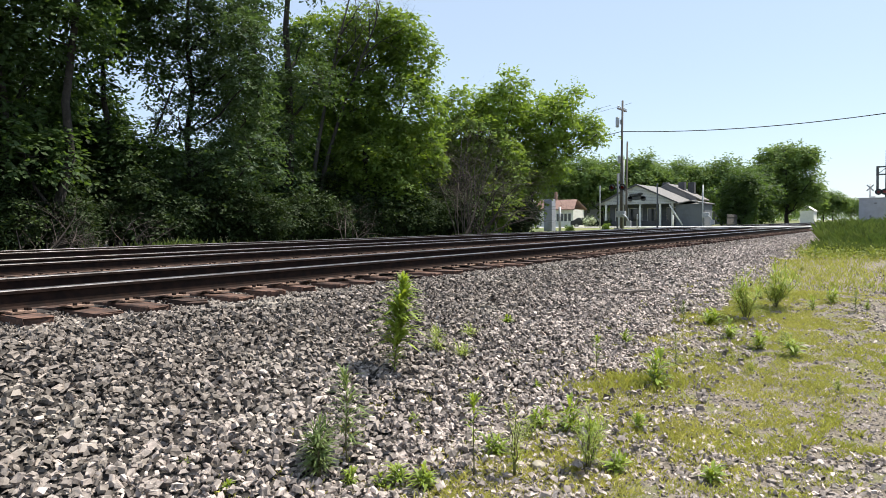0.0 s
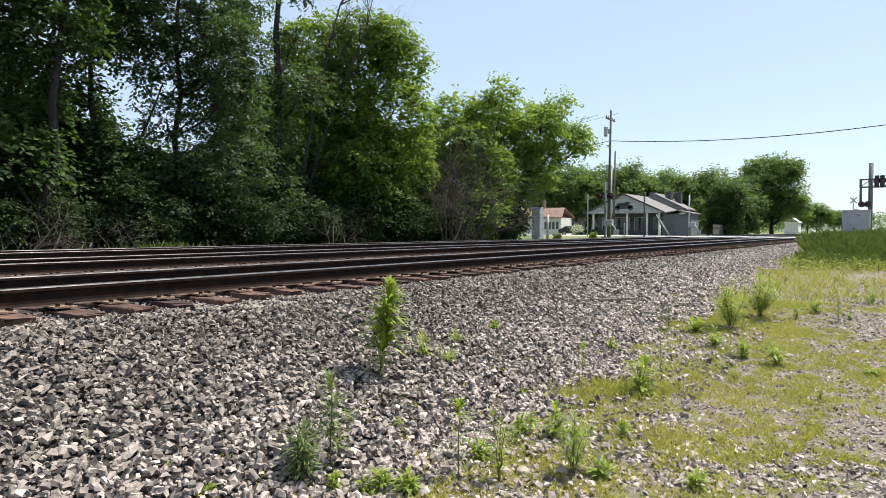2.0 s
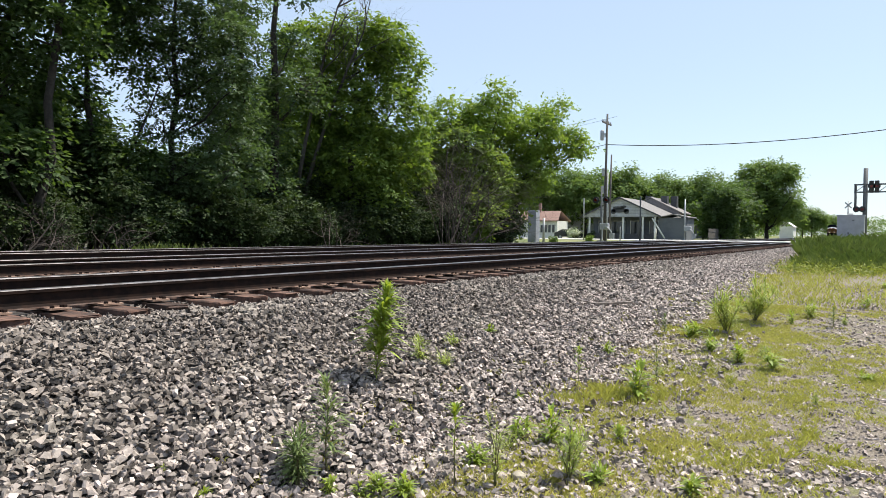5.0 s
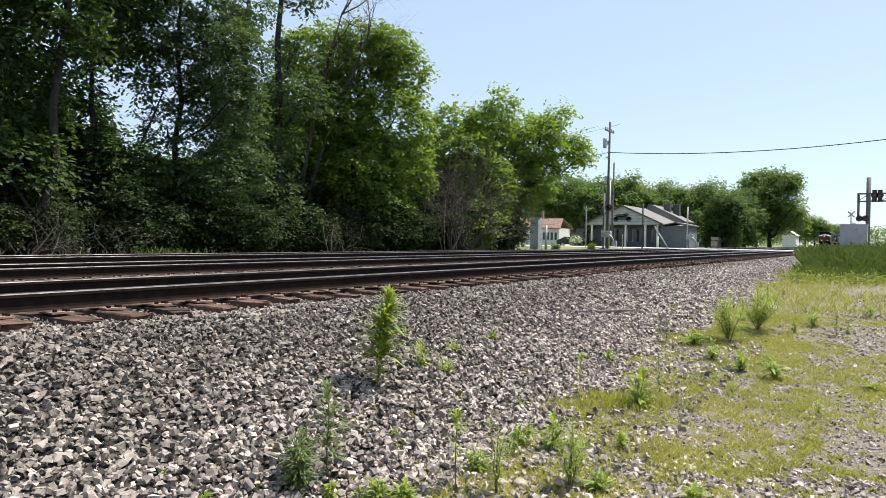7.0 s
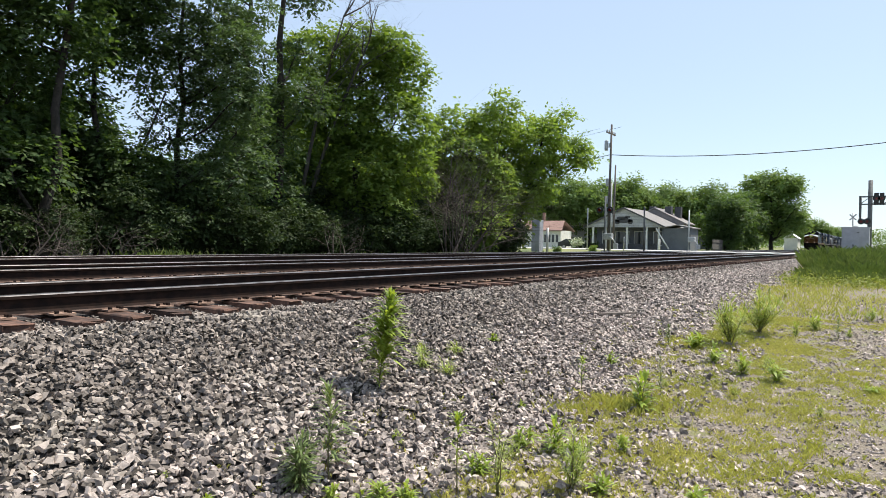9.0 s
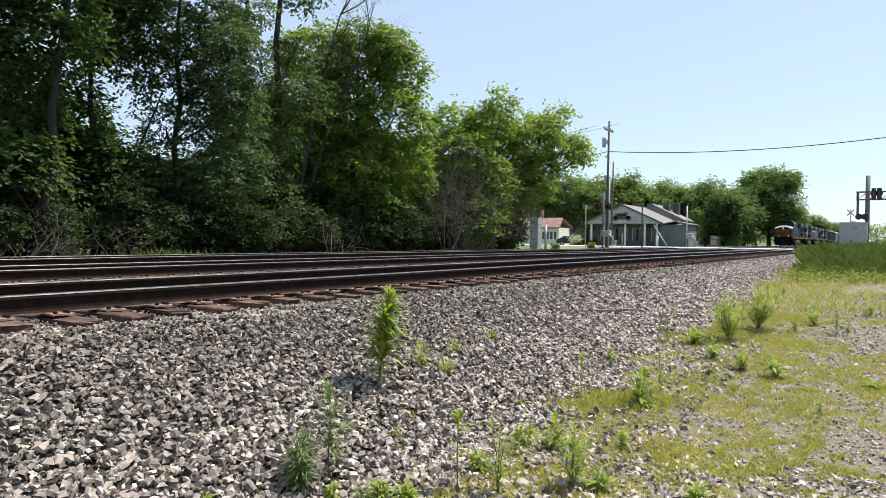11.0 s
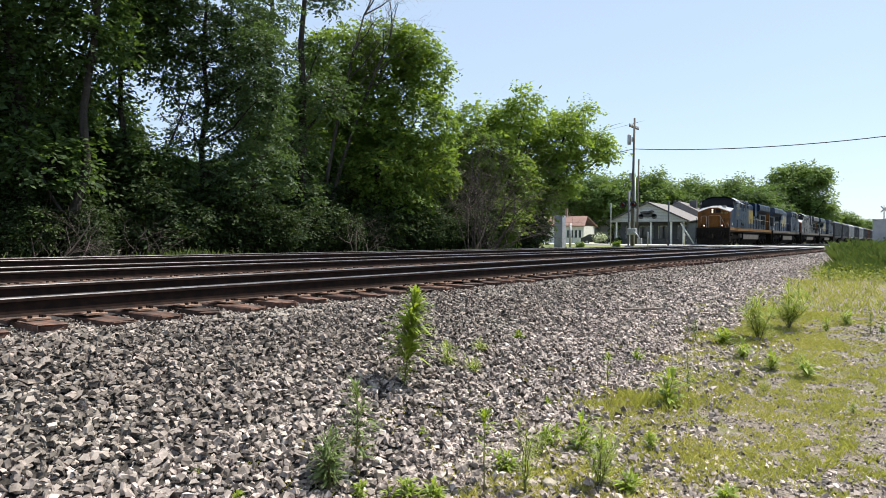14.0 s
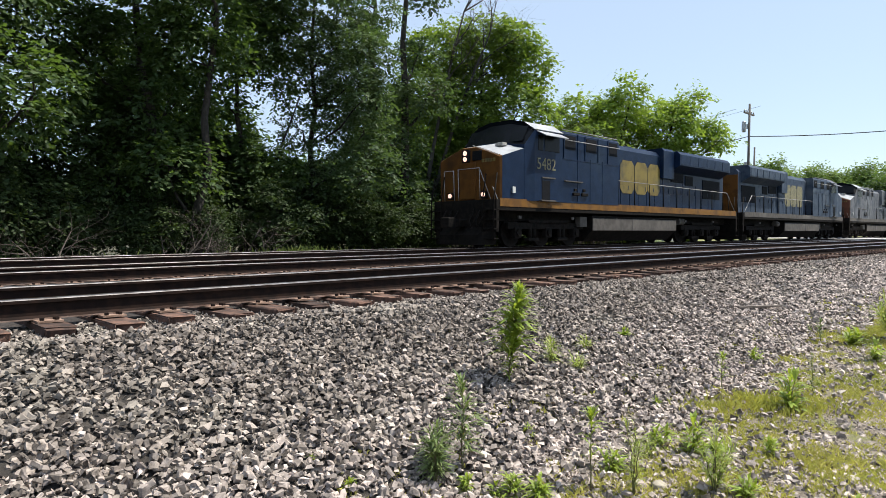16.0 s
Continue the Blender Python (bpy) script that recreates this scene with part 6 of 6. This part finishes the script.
                ring = [(a + c, z0), (b - c, z0), (b, z0 + c), (b, z1 - c), (b - c, z1), (a + c, z1), (a, z1 - c), (a, z0 + c)]
                loft(bm, [[(x0, q, z) for q, z in ring], [(x1, q, z) for q, z in ring]])
            part("side_marking", bm, mark, hood, "large worn yellow painted blocks")
    # walkway handrails
    for s in (-1, 1):
        ys = [7.9 + 1.36 * k for k in range(9)]
        for y in ys:
            bm = bmesh.new()
            tube(bm, [(1.47 * s, y, 1.64), (1.47 * s, y, 2.67)], [0.026, 0.018], 6)
            part("stanchion", bm, GRIME, loco, "dark handrail stanchion")
        bm = bmesh.new()
        rail_line(bm, [(1.47 * s, 7.0, 2.72), (1.47 * s, ys[-1] + 0.6, 2.66), (1.47 * s, 20.1, 2.0), (1.47 * s, 20.5, 1.66)])
        part("walkway_handrail", bm, HANDRAIL, loco, "pale tubular handrail along the walkway")
    bm = bmesh.new()
    rail_line(bm, [(-1.1, 0.02, 1.66), (-1.1, -0.02, 2.75), (-0.62, -0.02, 2.75), (-0.62, 0.02, 1.66)])
    rail_line(bm, [(-0.4, 0.02, 1.66), (-0.4, -0.02, 2.78), (0.62, -0.02, 2.78), (0.62, 0.02, 1.7)])
    rail_line(bm, [(0.62, -0.02, 2.78), (1.15, -0.02, 1.66)])
    rail_line(bm, [(1.42, 0.02, 1.66), (1.3, -0.1, 2.1)])
    part("front_handrail", bm, HANDRAIL, loco, "pale tubular front handrails")
    bm = bmesh.new()
    rail_line(bm, [(0.3, 0.0, 3.58), (1.42, 0.06, 3.18)])
    box(bm, 0.55, 0.9, 3.62, 0.9, 1.15, 3.74, bevel=0.02)
    part("nose_trim", bm, HANDRAIL, nose)
    return loco


units = [(build_locomotive("weathered navy blue diesel locomotive with mustard nose, headlights lit", NAVY, MUSTARD, ROOFGREY, YELLOW, "5482", True, True), False),
         (build_locomotive("faded grey-blue diesel locomotive coupled tail first", SILVERBLUE, MUSTARD, PALEGREY, DULLMARK, "", False, False), True),
         (build_locomotive("chalky grey diesel locomotive with rusty brown nose", PALEGREY, RUSTNOSE, ROOFGREY, None, "", False, False), False)]
units.append((copy_thing(units[1][0], pose(0, 0, 0)), True))
tagged(units[-1][0], "faded grey-blue diesel locomotive at the tail of the four")

HOPPERS = [("dark grey ribbed hopper wagon", paint("dark_hopper_paint", (0.10, 0.11, 0.125), (0.07, 0.075, 0.085), (0.14, 0.145, 0.155))),
           ("pale grey ribbed hopper wagon", paint("pale_hopper_paint", (0.42, 0.43, 0.44), (0.34, 0.34, 0.34), (0.27, 0.26, 0.25))),
           ("rusty brown ribbed hopper wagon", paint("brown_hopper_paint", (0.16, 0.09, 0.065), (0.11, 0.065, 0.05), (0.19, 0.12, 0.09)))]


def build_hopper(label, coat, length):
    car = thing("hopper_wagon", label + " with two trucks", "rail wagon", "hopper wagons of the train")
    bm = bmesh.new()
    e = length - 0.9
    side = [(1.5, 1.15), (1.58, 1.6), (1.58, 4.15), (1.25, 4.5), (0.4, 4.62)]
    prof = [(-x, z) for x, z in side] + [(x, z) for x, z in side[::-1]]
    loft(bm, [[(x, 0.9 + (1.3 if z < 2.0 else 0.0), z) for x, z in prof], [(x, e - (1.3 if z < 2.0 else 0.0), z) for x, z in prof]])
    body = part("body", bm, coat, car, "ribbed hopper body")
    bm = bmesh.new()
    box(bm, -0.05, 0, 1.5, 0.05, 0.09, 4.15, bevel=0.01)
    rib_me = bm_mesh("side_rib", bm, coat)
    y = 1.2
    while y < e - 0.2:
        for s in (-1, 1):
            link("side_rib", rib_me, body, m=pose(1.6 * s, y, 0))
        y += 1.16
    bm = bmesh.new()
    for k in range(3):
        y0 = 2.9 + k * (length - 5.8) / 3
        y1 = y0 + (length - 5.8) / 3
        ym = (y0 + y1) / 2
        loft(bm, [[(-1.2, y0 + 0.1, 1.2), (1.2, y0 + 0.1, 1.2), (1.2, y1 - 0.1, 1.2), (-1.2, y1 - 0.1, 1.2)], [(-0.7, ym - 0.4, 0.45), (0.7, ym - 0.4, 0.45), (0.7, ym + 0.4, 0.45), (-0.7, ym + 0.4, 0.45)]])
    part("outlet_hopper", bm, coat, car, "sloping discharge hoppers")
    bm = bmesh.new()
    box(bm, -0.35, 0.1, 0.85, 0.35, length - 0.1, 1.15, bevel=0.02)
    for y in (0.5, length - 0.55):
        box(bm, -1.4, y, 0.95, 1.4, y + 0.1, 1.15)
        for s in (-1, 1):
            for z in (1.6, 2.2, 2.8, 3.4, 4.0):
                rail_line(bm, [(1.45 * s, y + 0.05, z), (0.95 * s, y + 0.05, z)], 0.015)
            rail_line(bm, [(1.45 * s, y + 0.05, 1.0), (1.45 * s, y + 0.05, 4.3)], 0.02)
            rail_line(bm, [(0.95 * s, y + 0.05, 1.0), (0.95 * s, y + 0.05, 4.3)], 0.02)
    part("centre_sill", bm, GRIME, car, "black sill and end ladders")
    bm = bmesh.new()
    box(bm, -0.35, 1.0, 4.62, 0.35, e, 4.72, bevel=0.02)
    part("roof_walk", bm, GRIMEGREY, car, "grey roof walkway and hatches")
    for y in (2.1, length - 2.1):
        truck(car, y, (-0.85, 0.85), 0.46, SMALLWHEEL, False)
    return car


ORDER = (0, 0, 1, 0, 1, 0, 2, 0, 1, 0, 0, 1)
first = {}
wagons = []
for k in ORDER:
    if k not in first:
        first[k] = build_hopper(*HOPPERS[k], WAGON)
        wagons.append(first[k])
    else:
        wagons.append(copy_thing(first[k], pose(0, 0, 0)))


def motions():
    """The train runs towards and past the camera at an even speed."""
    x = TRACKS[2]
    for i, (unit, turned) in enumerate(units):
        off = LOCO * i
        walk(unit, [(t, pose(x, S16 + SPEED * (16 - t) + off + (20.1 if turned else 0.0), 0, 0, 0, 180 if turned else 0)) for t in range(17)])
    for i, wagon in enumerate(wagons):
        off = LOCO * 4 - 1.1 + WAGON * i
        walk(wagon, [(t, pose(x, S16 + SPEED * (16 - t) + off, 0)) for t in range(17)])
    for wheel, y, r in spinning:
        walk(wheel, [(k / FPS, pose(0, y, r, math.degrees(SPEED * k / FPS / r), 0, 0)) for k in range(16 * FPS + 1)])


motions()
